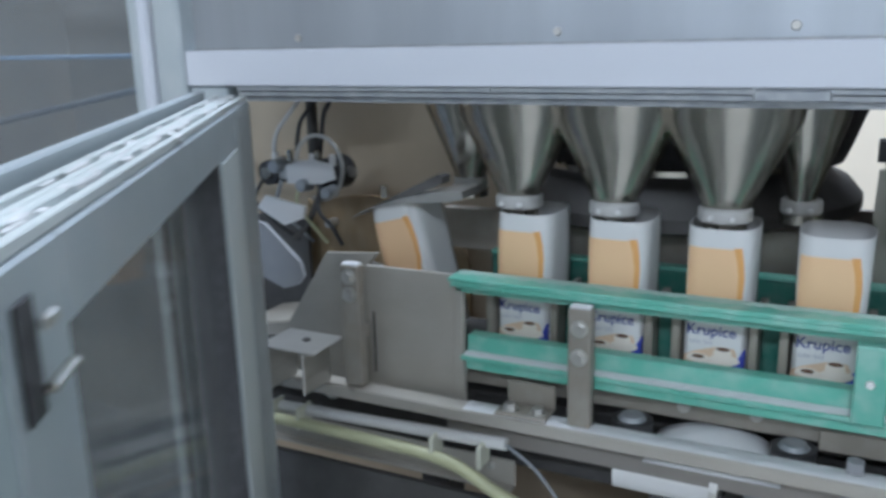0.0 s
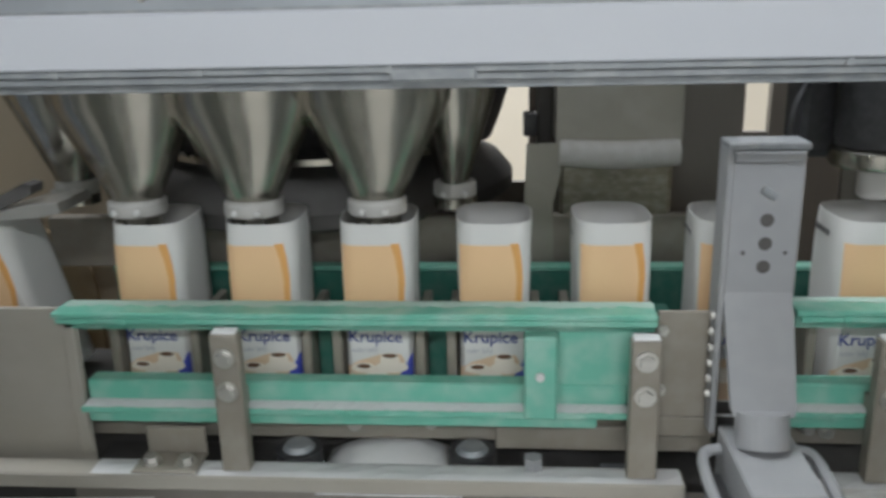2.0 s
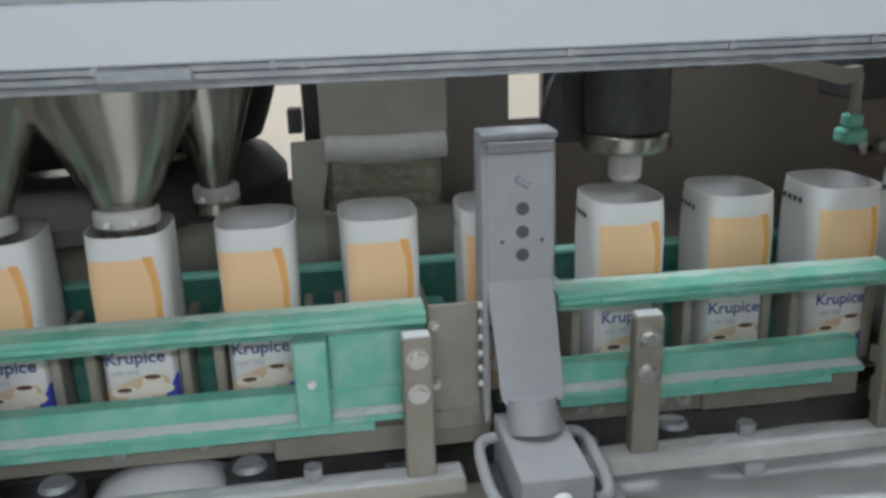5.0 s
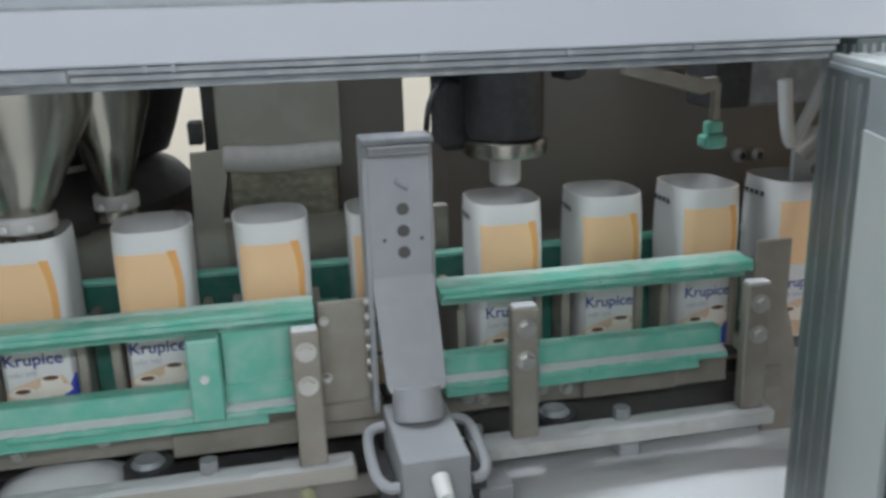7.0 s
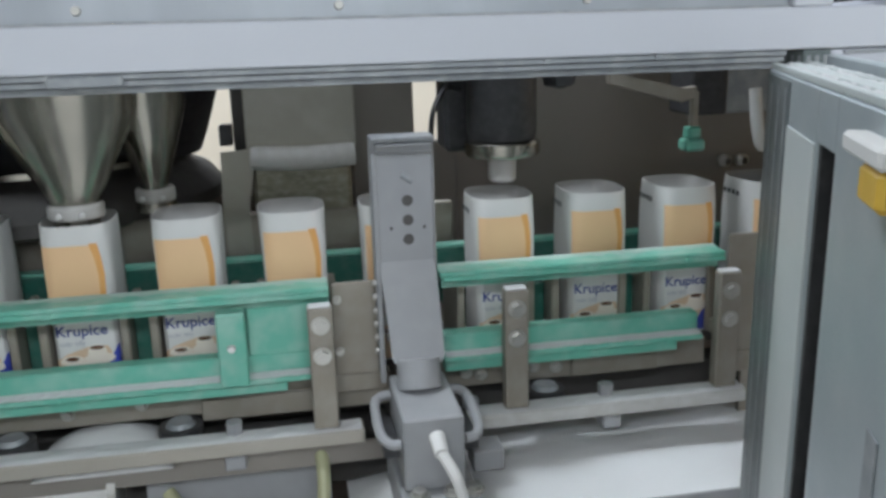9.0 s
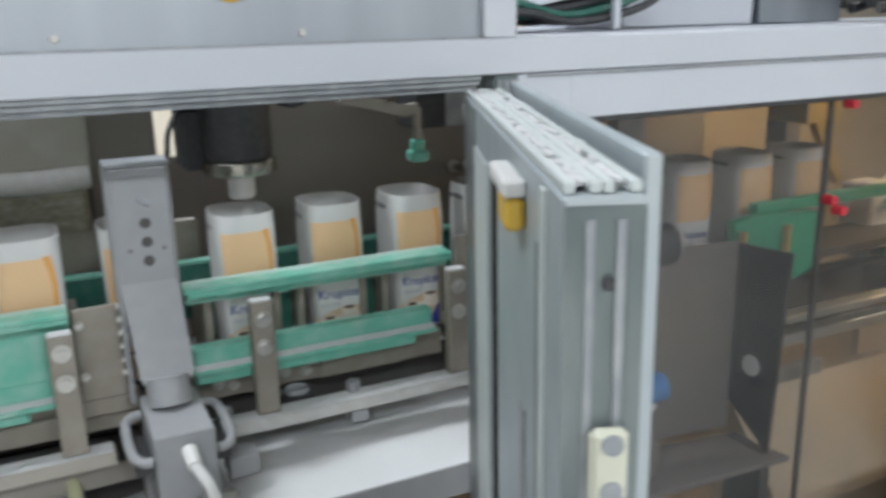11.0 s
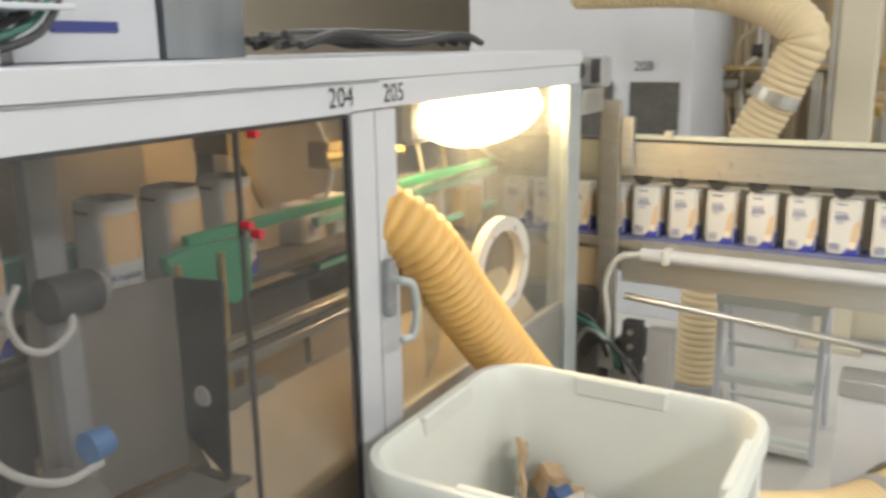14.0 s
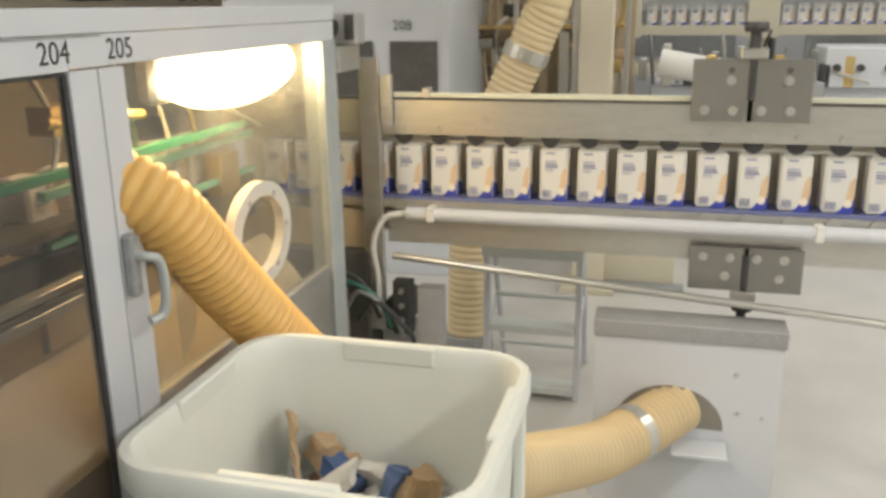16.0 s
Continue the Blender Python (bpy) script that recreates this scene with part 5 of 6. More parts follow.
lamp = thing("work_lamp", "blazing warm work lamp inside the enclosure", "lamp", (2.35, 0.0, 1.46))
part("housing", B((2.12, 2.78, -0.095, -0.05, 1.29, 1.41), bevel=0.012), M["white"], lamp)
# lens drawn oversize so its shape includes the glare
bm = bmesh.new()
r = bmesh.ops.create_uvsphere(bm, u_segments=28, v_segments=14, radius=1)
bmesh.ops.scale(bm, vec=(0.335, 0.03, 0.084), verts=r["verts"])
bmesh.ops.translate(bm, vec=(2.455, -0.105, 1.340), verts=r["verts"])
part("lens", bm, M["lampglow"], lamp, "glowing warm lens, enlarged to the size of its glare", smooth=True)
for x in (2.25, 2.65):
    part("stem", C(((x, -0.075, 1.408), (x, -0.075, 1.472), 0.01, 0.01), seg=10), M["white"], lamp)
# added fill behind the housing, aimed left to brighten the smoked bay
wd = bpy.data.lights.new("work_lamp_bulb", "AREA")
wd.shape, wd.size, wd.size_y, wd.energy, wd.color = "RECTANGLE", 0.40, 0.08, 14, (1.0, 0.70, 0.36)
wl = new("work_lamp_bulb", wd)
wl.matrix_world = look((2.3, -0.02, 1.34), (1.75, 0.06, 0.75))
inn = thing("inner_conveyor", "warm-lit inner conveyor side with brass fittings", "conveyor", (2.3, 0.1, 0.72))
part("rail", B((1.95, 2.84, 0.06, 0.08, 1.12, 1.14), (1.95, 2.84, 0.06, 0.08, 1.02, 1.035)), M["green"], inn)
part("side", B((1.95, 2.78, 0.10, 0.12, 0.581, 0.99)), M["beige"], inn)
for g in ((2.0, 2.1, 0.06, 0.12, 1.24, 1.30), (2.2, 2.24, 0.05, 0.09, 0.99, 1.2), (2.62, 2.72, 0.05, 0.1, 0.99, 1.10)):
    part("block", B(g), M["brass"], inn)
part("rod", C(((2.50, 0.0, 1.27), (2.72, -0.02, 1.17), 0.006, 0.006)), M["steel"], inn)
part("rod", C(((1.98, 0.06, 1.27), (2.3, 0.06, 1.25), 0.012, 0.012)), M["brass"], inn)
for i in range(5):
    part("tube", sweep([(1.97 + 0.13 * i, 0.09, 1.40), (2.02 + 0.13 * i, 0.07, 1.25 - 0.02 * i), (1.98 + 0.14 * i, 0.08, 1.12)], 0.006, 6, 6), (M["card"], M["brass"], M["greend"])[i % 3], inn, smooth=True)

# closed cartons
def closed_carton(base, yaw, group):
    c = thing("closed_carton", "closed cream and blue sugar carton", "carton", base, group)
    c.rotation_euler = (0, 0, radians(yaw))
    W, D, H = 0.085, 0.080, 0.162
    part("board", B((-W / 2, W / 2, -D / 2, D / 2, 0, H), bevel=0.007), M["card"], c, local=True)
    y = -D / 2 - 0.0006
    part("blue_print", prism([(-W * 0.06, 0.001), (W / 2 - 0.001, 0.001), (W / 2 - 0.001, 0.052), (W * 0.34, 0.044), (W * 0.2, 0.026), (W * 0.08, 0.012)], y, y + 0.0004), M["blue"], c, local=True)
    part("tan_print", prism([(W * 0.20, 0.03), (W / 2 - 0.002, 0.038), (W / 2 - 0.002, 0.10), (W * 0.40, 0.105), (W * 0.28, 0.085), (W * 0.24, 0.055)], y - 0.0004, y - 0.0001), M["tan"], c, local=True)
    part("cup_print", prism([(W * 0.30 + 0.012 * math.cos(a * 0.524), 0.03 + 0.012 * math.sin(a * 0.524)) for a in range(12)], y - 0.0008, y - 0.0005), M["cup"], c, local=True)
    bars = [(-W * 0.40 + 0.0036 * i, -W * 0.40 + 0.0036 * i + (0.0012, 0.0019)[i % 2], y - 0.0004, y - 0.0001, 0.012, 0.034) for i in range(8)]
    tagged(part("bar_code", B(*bars, bevel=0), M["belt"], c, local=True), kind="stuff")
    tagged(part("print_block", B((-W * 0.28, W * 0.04, y, y + 0.0004, 0.146, 0.150), (-W * 0.3, W * 0.12, y, y + 0.0004, 0.112, 0.117), (-W * 0.3, W * 0.10, y, y + 0.0004, 0.122, 0.125),
         (-W * 0.3, W * 0.02, y, y + 0.0004, 0.098, 0.100), (-W * 0.3, W * 0.0, y, y + 0.0004, 0.092, 0.094), (-W * 0.3, W * 0.16, y, y + 0.0004, 0.104, 0.109), bevel=0), M["belt"], c, local=True), kind="stuff")
    xs = W / 2 + 0.0002
    part("side_print", prism([(-D / 2 + 0.006, 0.05), (D / 2 - 0.006, 0.05), (D / 2 - 0.006, H - 0.02), (-D / 2 + 0.006, H - 0.008)], xs, xs + 0.0004, "x"), M["cup"], c, "cream side panel", local=True)
    part("side_print", prism([(-D / 2 + 0.006, 0.001), (D / 2 - 0.006, 0.001), (D / 2 - 0.006, 0.03), (0.0, 0.042), (-D / 2 + 0.006, 0.052)], xs + 0.0005, xs + 0.0008, "x"), M["blue"], c, local=True)
    part("side_print", prism([(-0.022, 0.06), (0.022, 0.055), (0.02, 0.10), (0.002, 0.125), (-0.02, 0.11)], xs + 0.0005, xs + 0.0008, "x"), M["tan"], c, local=True)
    part("flap_seam", B((-W / 2 + 0.002, W / 2 - 0.002, -0.001, 0.001, H + 0.0002, H + 0.0016), bevel=0), M["card"], c, local=True)
    return c


TX = 3.10
cc = closed_carton((TX + 0.065, -0.18, 0.852), -90, "cartons on the outfeed")
for k in (-4, -3, -2, -1, 1, 2, 3, 4, 5, 6, 7, 8, 9, 10, 11, 12, 13):
    copy_thing(cc, pose(TX + 0.065 + 0.002 * ((k * 7) % 3), -0.18 - 0.1155 * k, 0.852, 0, 0, -90 + (k * 13 % 5) - 2))
for k in range(6):
    copy_thing(cc, pose(2.02 + 0.125 * k, 0.165, 0.992, 0, 0, 0))

# ---------- outfeed conveyor ----------
oc = thing("outfeed_conveyor", "steel outfeed conveyor with clamping side rollers", "conveyor", (TX, -0.9, 0))
part("upper_plate", B((TX, TX + 0.012, -1.95, -0.115, 1.050, 1.158), (TX, TX + 0.012, -0.03, 0.45, 1.050, 1.158)), M["steel"], oc, "long steel side plate")
part("upper_ledge", B((TX - 0.004, TX + 0.05, -1.95, 0.3, 1.1585, 1.164)), M["dark"], oc)
part("yellow_strip", B((TX + 0.002, TX + 0.022, -1.95, -0.10, 1.1645, 1.179)), M["ivory"], oc, "yellowish wear strip")
part("guide_lip", B((TX + 0.026, TX + 0.03, -1.95, 0.3, 1.022, 1.032)), M["steel"], oc)
part("belt", B((TX + 0.012, TX + 0.13, -1.95, 0.45, 0.836, 0.8515)), M["belt"], oc, "carrying belt with a bluish reflection in its colour")
part("belt_edge", B((TX - 0.002, TX + 0.0115, -1.95, 0.3, 0.815, 0.842)), M["steel"], oc)
part("lower_plate", B((TX + 0.002, TX + 0.016, -1.95, -0.115, 0.70, 0.80)), M["steel"], oc)
part("rear_plate", B((TX + 0.14, TX + 0.15, -1.95, 0.45, 0.70, 1.142)), M["cream"], oc)
part("post", B((TX - 0.022, TX - 0.004, -0.105, -0.04, 0.40, 1.285)), M["steel"], oc, "upright steel post")
part("post_plate", B((TX - 0.026, TX - 0.002, -0.145, -0.11, 1.08, 1.235)), M["steel"], oc)
for z in (1.13, 1.085):
    hexbolt(oc, TX - 0.0225, -0.073, z, 0.012, toward=(-1, 0, 0))
    hexbolt(oc, TX - 0.0265, -0.128, z, 0.008, toward=(-1, 0, 0))
for k in range(15):
    y = -0.17 - 0.1155 * k
    wh = part("wheel", C(((TX + 0.014, y, 1.046), (TX + 0.024, y, 1.046), 0.028, 0.028), seg=20), M["black"], oc, "dark roller wheel")
    part("wheel", C(((TX - 0.012, y, 0.822), (TX - 0.003, y, 0.822), 0.024, 0.024), seg=20), M["steel"], oc)
    hexbolt(oc, TX - 0.0005, y, 1.068, 0.009, toward=(-1, 0, 0))
part("conduit", C(((TX - 0.03, -0.19, 0.806), (TX - 0.03, -1.95, 0.806), 0.021, 0.021), seg=18), M["white"], oc, "white round conduit")
for y in (-0.27, -1.40):
    part("conduit_clip", B((TX - 0.055, TX - 0.005, y - 0.012, y + 0.012, 0.782, 0.832), bevel=0.004), M["card"], oc)
part("clamp", B((TX - 0.008, TX + 0.03, -0.262, -0.238, 1.1645, 1.194)), M["steel"], oc)
hexbolt(oc, TX - 0.0005, -0.43, 1.10, 0.012, toward=(-1, 0, 0))
part("stay_rod", C(((TX - 0.06, -0.15, 0.672), (TX - 0.10, -1.95, 0.545), 0.012, 0.012), seg=14), M["steel"], oc, "steel stay rod")
for y in (0.0, -1.95):
    part("leg", B((TX + 0.02, TX + 0.07, y, y + 0.05, -0.046, 0.70)), M["steel"], oc)
part("cable", sweep([(TX - 0.03, -0.19, 0.806), (TX - 0.05, -0.12, 0.79), (TX - 0.05, -0.08, 0.70), (TX - 0.04, -0.09, 0.58), (TX - 0.03, -0.08, 0.45)], 0.010, 8, 8), M["card"], oc, smooth=True)
part("inner_side", B((TX + 0.002, TX + 0.014, -0.03, 0.45, 0.40, 0.80)), M["beige"], oc, "warm-lit beige side panel")
part("valve_box", B((TX - 0.05, TX, -0.20, -0.14, 0.40, 0.58)), M["black"], oc)
part("junction_box", B((TX - 0.04, TX + 0.02, -0.30, -0.22, 0.36, 0.56)), M["grey"], oc)
for z in (0.55, 0.5, 0.45):
    part("fitting", C(((TX - 0.051, -0.17, z), (TX - 0.062, -0.17, z), 0.010, 0.009), seg=10), M["steel"], oc)


def adjuster(y0, y1, z0, z1, up):
    a = thing("width_adjuster", "grey steel adjuster plates with a black hand knob", "bracket", (TX - 0.02, (y0 + y1) / 2, z0), "adjusters")
    ym = (y0 + y1) / 2
    for p, q in ((y0, ym - 0.008), (ym + 0.008, y1)):
        pl = part("plate", B((TX - 0.030, TX - 0.022, min(p, q), max(p, q), z0, z1)), M["slate"], a)
        yc = (p + q) / 2
        for dy, dz in ((-0.03, 0.03), (0.045, 0.03), (-0.02, (z1 - z0) * 0.66)):
            hexbolt(a, TX - 0.0305, yc + dy, (z0 + dz) if up else (z1 - dz), 0.010, toward=(-1, 0, 0))
        part("hole", C(((TX - 0.0302, yc - 0.02, (z1 - 0.03) if up else z0 + 0.045), (TX - 0.031, yc - 0.02, (z1 - 0.03) if up else z0 + 0.045), 0.009, 0.009), seg=14), M["dark"] if up else M["card"], a)
    s = 1 if up else -1
    ze = z1 if up else z0
    part("spindle", C(((TX - 0.026, ym, ze - s * 0.11), (TX - 0.026, ym, ze + s * 0.05), 0.011, 0.011), seg=14), M["black"], a)
    part("bush", B((TX - 0.045, TX - 0.008, ym - 0.035, ym + 0.035, min(ze, ze + s * 0.03), max(ze, ze + s * 0.03)), bevel=0.004), M["steel"], a)
    part("knob", lathe([(0.001, -0.014), (0.03, -0.013), (0.034, 0.0), (0.03, 0.013), (0.001, 0.015)], (TX - 0.026, ym, ze + s * (0.085 if up else 0.045)), 10), M["black"], a, smooth=False)
    part("stud", C(((TX - 0.026, ym, ze + s * 0.03), (TX - 0.026, ym, ze + s * 0.085), 0.016, 0.014), seg=12), M["black"], a)


adjuster(-1.03, -1.345, 1.115, 1.285, True)
adjuster(-1.055, -1.37, 0.620, 0.75, False)

du = thing("drive_unit", "dark greasy drive unit with valves and hoses below the outfeed", "machine", (TX - 0.05, -0.25, 0.0))
part("housing", B((TX - 0.03, TX + 0.10, -0.20, 0.10, 0.30, 0.72), bevel=0.01), M["dark"], du)
part("gearbox", B((TX - 0.06, TX - 0.031, -0.13, 0.02, 0.40, 0.60), bevel=0.012), M["post"], du)
part("motor", C(((TX - 0.02, -0.28, 0.50), (TX + 0.16, -0.28, 0.50), 0.055, 0.055), seg=24), M["black"], du)
part("motor_foot", B((TX + 0.0, TX + 0.12, -0.33, -0.23, 0.0, 0.444), bevel=0.004), M["grey"], du)
for k in range(4):
    part("hose", sweep([(TX - 0.05, -0.03 - 0.045 * k, 0.58 - 0.03 * k), (TX - 0.09, -0.09 - 0.05 * k, 0.66 - 0.03 * k), (TX - 0.08, -0.19 - 0.05 * k, 0.63 - 0.05 * k), (TX - 0.05, -0.24 - 0.04 * k, 0.50 - 0.03 * k)], 0.008, 8, 7), (M["black"], M["greend"], M["trim"], M["black"])[k], du, smooth=True)
for z in (0.47, 0.52, 0.57):
    part("valve", C(((TX - 0.061, -0.055, z), (TX - 0.085, -0.055, z), 0.014, 0.012), seg=12), M["steel"], du)

# the whole outfeed stands a little further out and higher
for ob in list(scene.collection.objects):
    if ob.parent is None and (ob.name.startswith(("outfeed_conveyor", "width_adjuster")) or ob.get("group") == "cartons on the outfeed" and ob.location.x > TX):
        ob.location += Vector((0, -0.145, 0.047))

# ---------- hoses, tub, extractor box ----------
dh = thing("suction_hose", "yellow ribbed suction hose through the pane", "hose", (2.05, -0.3, 0.72))
part("hose", sweep([(1.885, -0.10, 1.19), (1.935, -0.20, 1.125), (2.055, -0.245, 0.96), (2.18, -0.289, 0.797), (2.267, -0.355, 0.655), (2.352, -0.42, 0.515)], 0.065, 22, 14, ribs=42, depth=0.009), M["hose"], dh, "yellow ribbed hose", smooth=True)
part("end_cuff", sweep([(2.33, -0.405, 0.55), (2.352, -0.42, 0.515)], 0.073, 22, 3), M["hosew"], dh)
fl = thing("hose_flange", "clear plastic flange ring on the pane", "flange", (2.36, FY, 0.8))
bm = bmesh.new()
r0, r1, n = 0.092, 0.126, 36
rows = []
for i in range(n):
    a = 2 * math.pi * i / n
    rows.append([bm.verts.new((2.35 + 1.2 * r * math.cos(a), y, 0.965 + r * math.sin(a))) for r, y in ((r0, FY - 0.012), (r1, FY - 0.012), (r1, FY + 0.013), (r0, FY + 0.013))])
for i in range(n):
    a, b = rows[i], rows[(i + 1) % n]
    for j in range(4):
        bm.faces.new((a[j], b[j], b[(j + 1) % 4], a[(j + 1) % 4]))
part("ring", bm, M["cloudy"], fl)
for a in range(6):
    part("bolt", C(((2.35 + 0.122 * math.cos(a * 1.047), FY - 0.0122, 0.965 + 0.101 * math.sin(a * 1.047)), (2.35 + 0.122 * math.cos(a * 1.047), FY - 0.016, 0.965 + 0.101 * math.sin(a * 1.047)), 0.007, 0.006), seg=8), M["steel"], fl)
sh = thing("splash_sheet", "curled translucent plastic sheet beside the hose", "sheet", (1.97, -0.22, 0.75))
part("sheet", prism([(1.93, 1.10), (1.97, 1.06), (2.01, 0.95), (1.99, 0.86), (1.94, 0.82)], FY - 0.03, FY - 0.026), M["glass"], sh)

tub = thing("tub", "large white plastic tub with rounded corners, half full of crushed cartons", "tub", (1.79, -0.565, 0))


def rrect(w, d, r, z, n=6, cx=1.80, cy=-0.605):
    out = []
    for sx, sy, a0 in ((1, 1, 0), (-1, 1, 90), (-1, -1, 180), (1, -1, 270)):
        for i in range(n + 1):
            a = radians(a0 + 90 * i / n)
            out.append((cx + sx * (w / 2 - r) + r * math.cos(a), cy + sy * (d / 2 - r) + r * math.sin(a), z))
    return out


bm = bmesh.new()
prof = [(0.45, 0.48, 0.06, 0.0), (0.505, 0.535, 0.08, 0.70), (0.51, 0.54, 0.08, 0.78), (0.55, 0.58, 0.10, 0.782), (0.56, 0.59, 0.105, 0.80), (0.56, 0.59, 0.105, 0.832), (0.552, 0.582, 0.10, 0.838),
        (0.522, 0.552, 0.088, 0.838), (0.512, 0.542, 0.084, 0.832), (0.500, 0.530, 0.08, 0.80), (0.496, 0.526, 0.078, 0.78), (0.46, 0.50, 0.07, 0.55)]
rings = [[bm.verts.new(p) for p in rrect(*q)] for q in prof]
for a, b in zip(rings, rings[1:]):
    n = len(a)
    for i in range(n):
        bm.faces.new((a[i], a[(i + 1) % n], b[(i + 1) % n], b[i]))
bm.faces.new(rings[0])
bm.faces.new(rings[-1])
part("body", bm, M["tub"], tub, smooth=True)
for g in ((1.73, 1.92, -0.342, -0.322), (1.73, 1.92, -0.888, -0.868), (1.534, 1.554, -0.70, -0.51), (2.046, 2.066, -0.70, -0.51)):
    part("grip_rim", B((*g, 0.80, 0.842), bevel=0.004), M["tub"], tub)
for g in ((2.04, 2.06, -0.88, -0.85), (1.96, 1.98, -0.892, -0.870), (1.66, 1.68, -0.892, -0.870)):
    part("grip_fin", B((*g, 0.50, 0.779), bevel=0.004), M["tub"], tub)


def scrap(x, y, z, rx, ry, rz, s, mats, label, seed):
    c = thing("crushed_carton", label, "carton", (x, y, z), "scrap cartons")
    c.rotation_euler = (radians(rx), radians(ry), radians(rz))
    rnd = random.Random(seed)
    for name, mat, (w, d, h), ox in mats:
        bm = B((-w / 2, w / 2, -d / 2, d / 2, 0, h), bevel=0)
        bmesh.ops.subdivide_edges(bm, edges=bm.edges[:], cuts=4, use_grid_fill=True)
        for v in bm.verts:
            p = v.co * 28 + Vector((seed, ox * 9, 0))
            v.co += 0.014 * s * Vector((noise.noise(p), noise.noise(p + Vector((5, 0, 0))), noise.noise(p + Vector((0, 7, 0)))))
        bmesh.ops.translate(bm, verts=bm.verts, vec=(ox, 0, 0))
        part(name, bm, mat, c, local=True)


K, Wt, Bl = M["kraft"], M["cardin"], M["inkblue"]
scrap(1.965, -0.43, 0.565, 0, 20, 30, 1, (("flap", K, (0.085, 0.008, 0.14), -0.03), ("panel", Wt, (0.08, 0.012, 0.10), 0.04), ("print", Bl, (0.06, 0.0095, 0.03), -0.03)), "crushed brown carton standing on end", 1)
scrap(1.96, -0.52, 0.575, 15, -20, 60, 1, (("panel", Bl, (0.09, 0.05, 0.04), 0), ("flap", K, (0.05, 0.05, 0.06), 0.06)), "crumpled carton with blue print", 2)
scrap(1.90, -0.47, 0.565, 60, 5, 10, 1, (("panel", Wt, (0.10, 0.02, 0.12), 0), ("flap", K, (0.08, 0.012, 0.06), 0.07)), "flattened white carton scrap", 3)
scrap(1.93, -0.67, 0.575, 10, 25, -25, 1, (("panel", K, (0.11, 0.06, 0.06), 0), ("flap", Bl, (0.05, 0.03, 0.07), -0.05)), "crushed brown and blue carton", 4)
scrap(1.98, -0.60, 0.57, -25, 10, 70, 1, (("panel", Wt, (0.12, 0.03, 0.05), 0), ("flap", K, (0.06, 0.05, 0.05), 0.07)), "crushed white carton with brown flap", 5)
scrap(1.86, -0.62, 0.565, -70, 0, 40, 1, (("panel", K, (0.12, 0.02, 0.10), 0),), "flat torn brown carton", 6)
lay = thing("scrap_layer", "loose layer of torn carton pieces in the tub", "scrap", (1.825, -0.605, 0.55), kind="stuff")
rnd = random.Random(9)
bm = bmesh.new()
for i in range(60):
    x, y = 1.85 + rnd.uniform(-0.17, 0.15), -0.57 + rnd.uniform(-0.18, 0.14)
    m = pose(x, y, 0.553 + rnd.uniform(0, 0.02), rnd.uniform(-20, 20), rnd.uniform(-20, 20), rnd.uniform(0, 180))
    bmesh.ops.create_cube(bm, size=1, matrix=m @ Matrix.Diagonal((rnd.uniform(0.03, 0.08), rnd.uniform(0.02, 0.05), 0.002, 1)))
tagged(part("scraps", bm, M["cardin"], lay), kind="stuff")

xb = thing("extractor_box", "white extractor cabinet with perforated top and hose opening", "cabinet", (3.1, -1.09, 0))
part("body", prism([(-1.474, 0.0), (-0.945, 0.0), (-0.945, 0.54), (-1.474, 0.54)], 2.955, 3.055, "x"), M["white"], xb)
part("lid", B((2.947, 3.063, -1.480, -0.940, 0.541, 0.592), bevel=0.003), M["grey"], xb, "perforated grey lid")
holes = bmesh.new()
for i in range(34):
    for j in range(3):
        m = pose(2.9467, -0.950 - i * 0.0155 - 0.008 * j, 0.552 + 0.013 * j)
        bmesh.ops.create_cube(holes, size=1, matrix=m @ Matrix.Diagonal((0.001, 0.007, 0.007, 1)))
for i in range(34):
    for j in range(4):
        m = pose(2.965 + j * 0.026, -0.950 - i * 0.0155, 0.5924)
        bmesh.ops.create_cube(holes, size=1, matrix=m @ Matrix.Diagonal((0.010, 0.007, 0.0008, 1)))
tagged(part("perforation", holes, M["trim"], xb), kind="stuff")
arch = [(-1.325, 0.27) for a in range(1)] + [(-1.17 - 0.155 * math.cos(radians(a)), 0.27 + 0.13 * math.sin(radians(a))) for a in range(15, 180, 15)] + [(-1.015, 0.27)]
part("opening", prism(arch, 2.9525, 2.9546, "x"), M["backplate"], xb, "dark hose opening")
part("chute_lip", B((2.85, 2.9515, -1.335, -1.18, 0.225, 0.235)), M["white"], xb)
for y, z in ((-1.36, 0.33), (-1.43, 0.32), (-1.35, 0.45)):
    part("screw", C(((2.9547, y, z), (2.9515, y, z), 0.007, 0.006), seg=10), M["steel"], xb)
bh = thing("bin_hose", "yellow ribbed hose running into the extractor box", "hose", (2.7, -1.0, 0.1))
part("hose", sweep([(2.22, -0.72, 0.46), (2.36, -0.79, 0.41), (2.52, -0.87, 0.35), (2.70, -0.985, 0.30), (2.86, -1.10, 0.305), (2.99, -1.20, 0.325)], 0.066, 24, 14, ribs=46, depth=0.015), M["hosew"], bh, smooth=True)
part("clamp_band", sweep([(2.805, -1.058, 0.300), (2.835, -1.08, 0.303)], 0.083, 24, 3), M["steel"], bh, "steel clamp band")

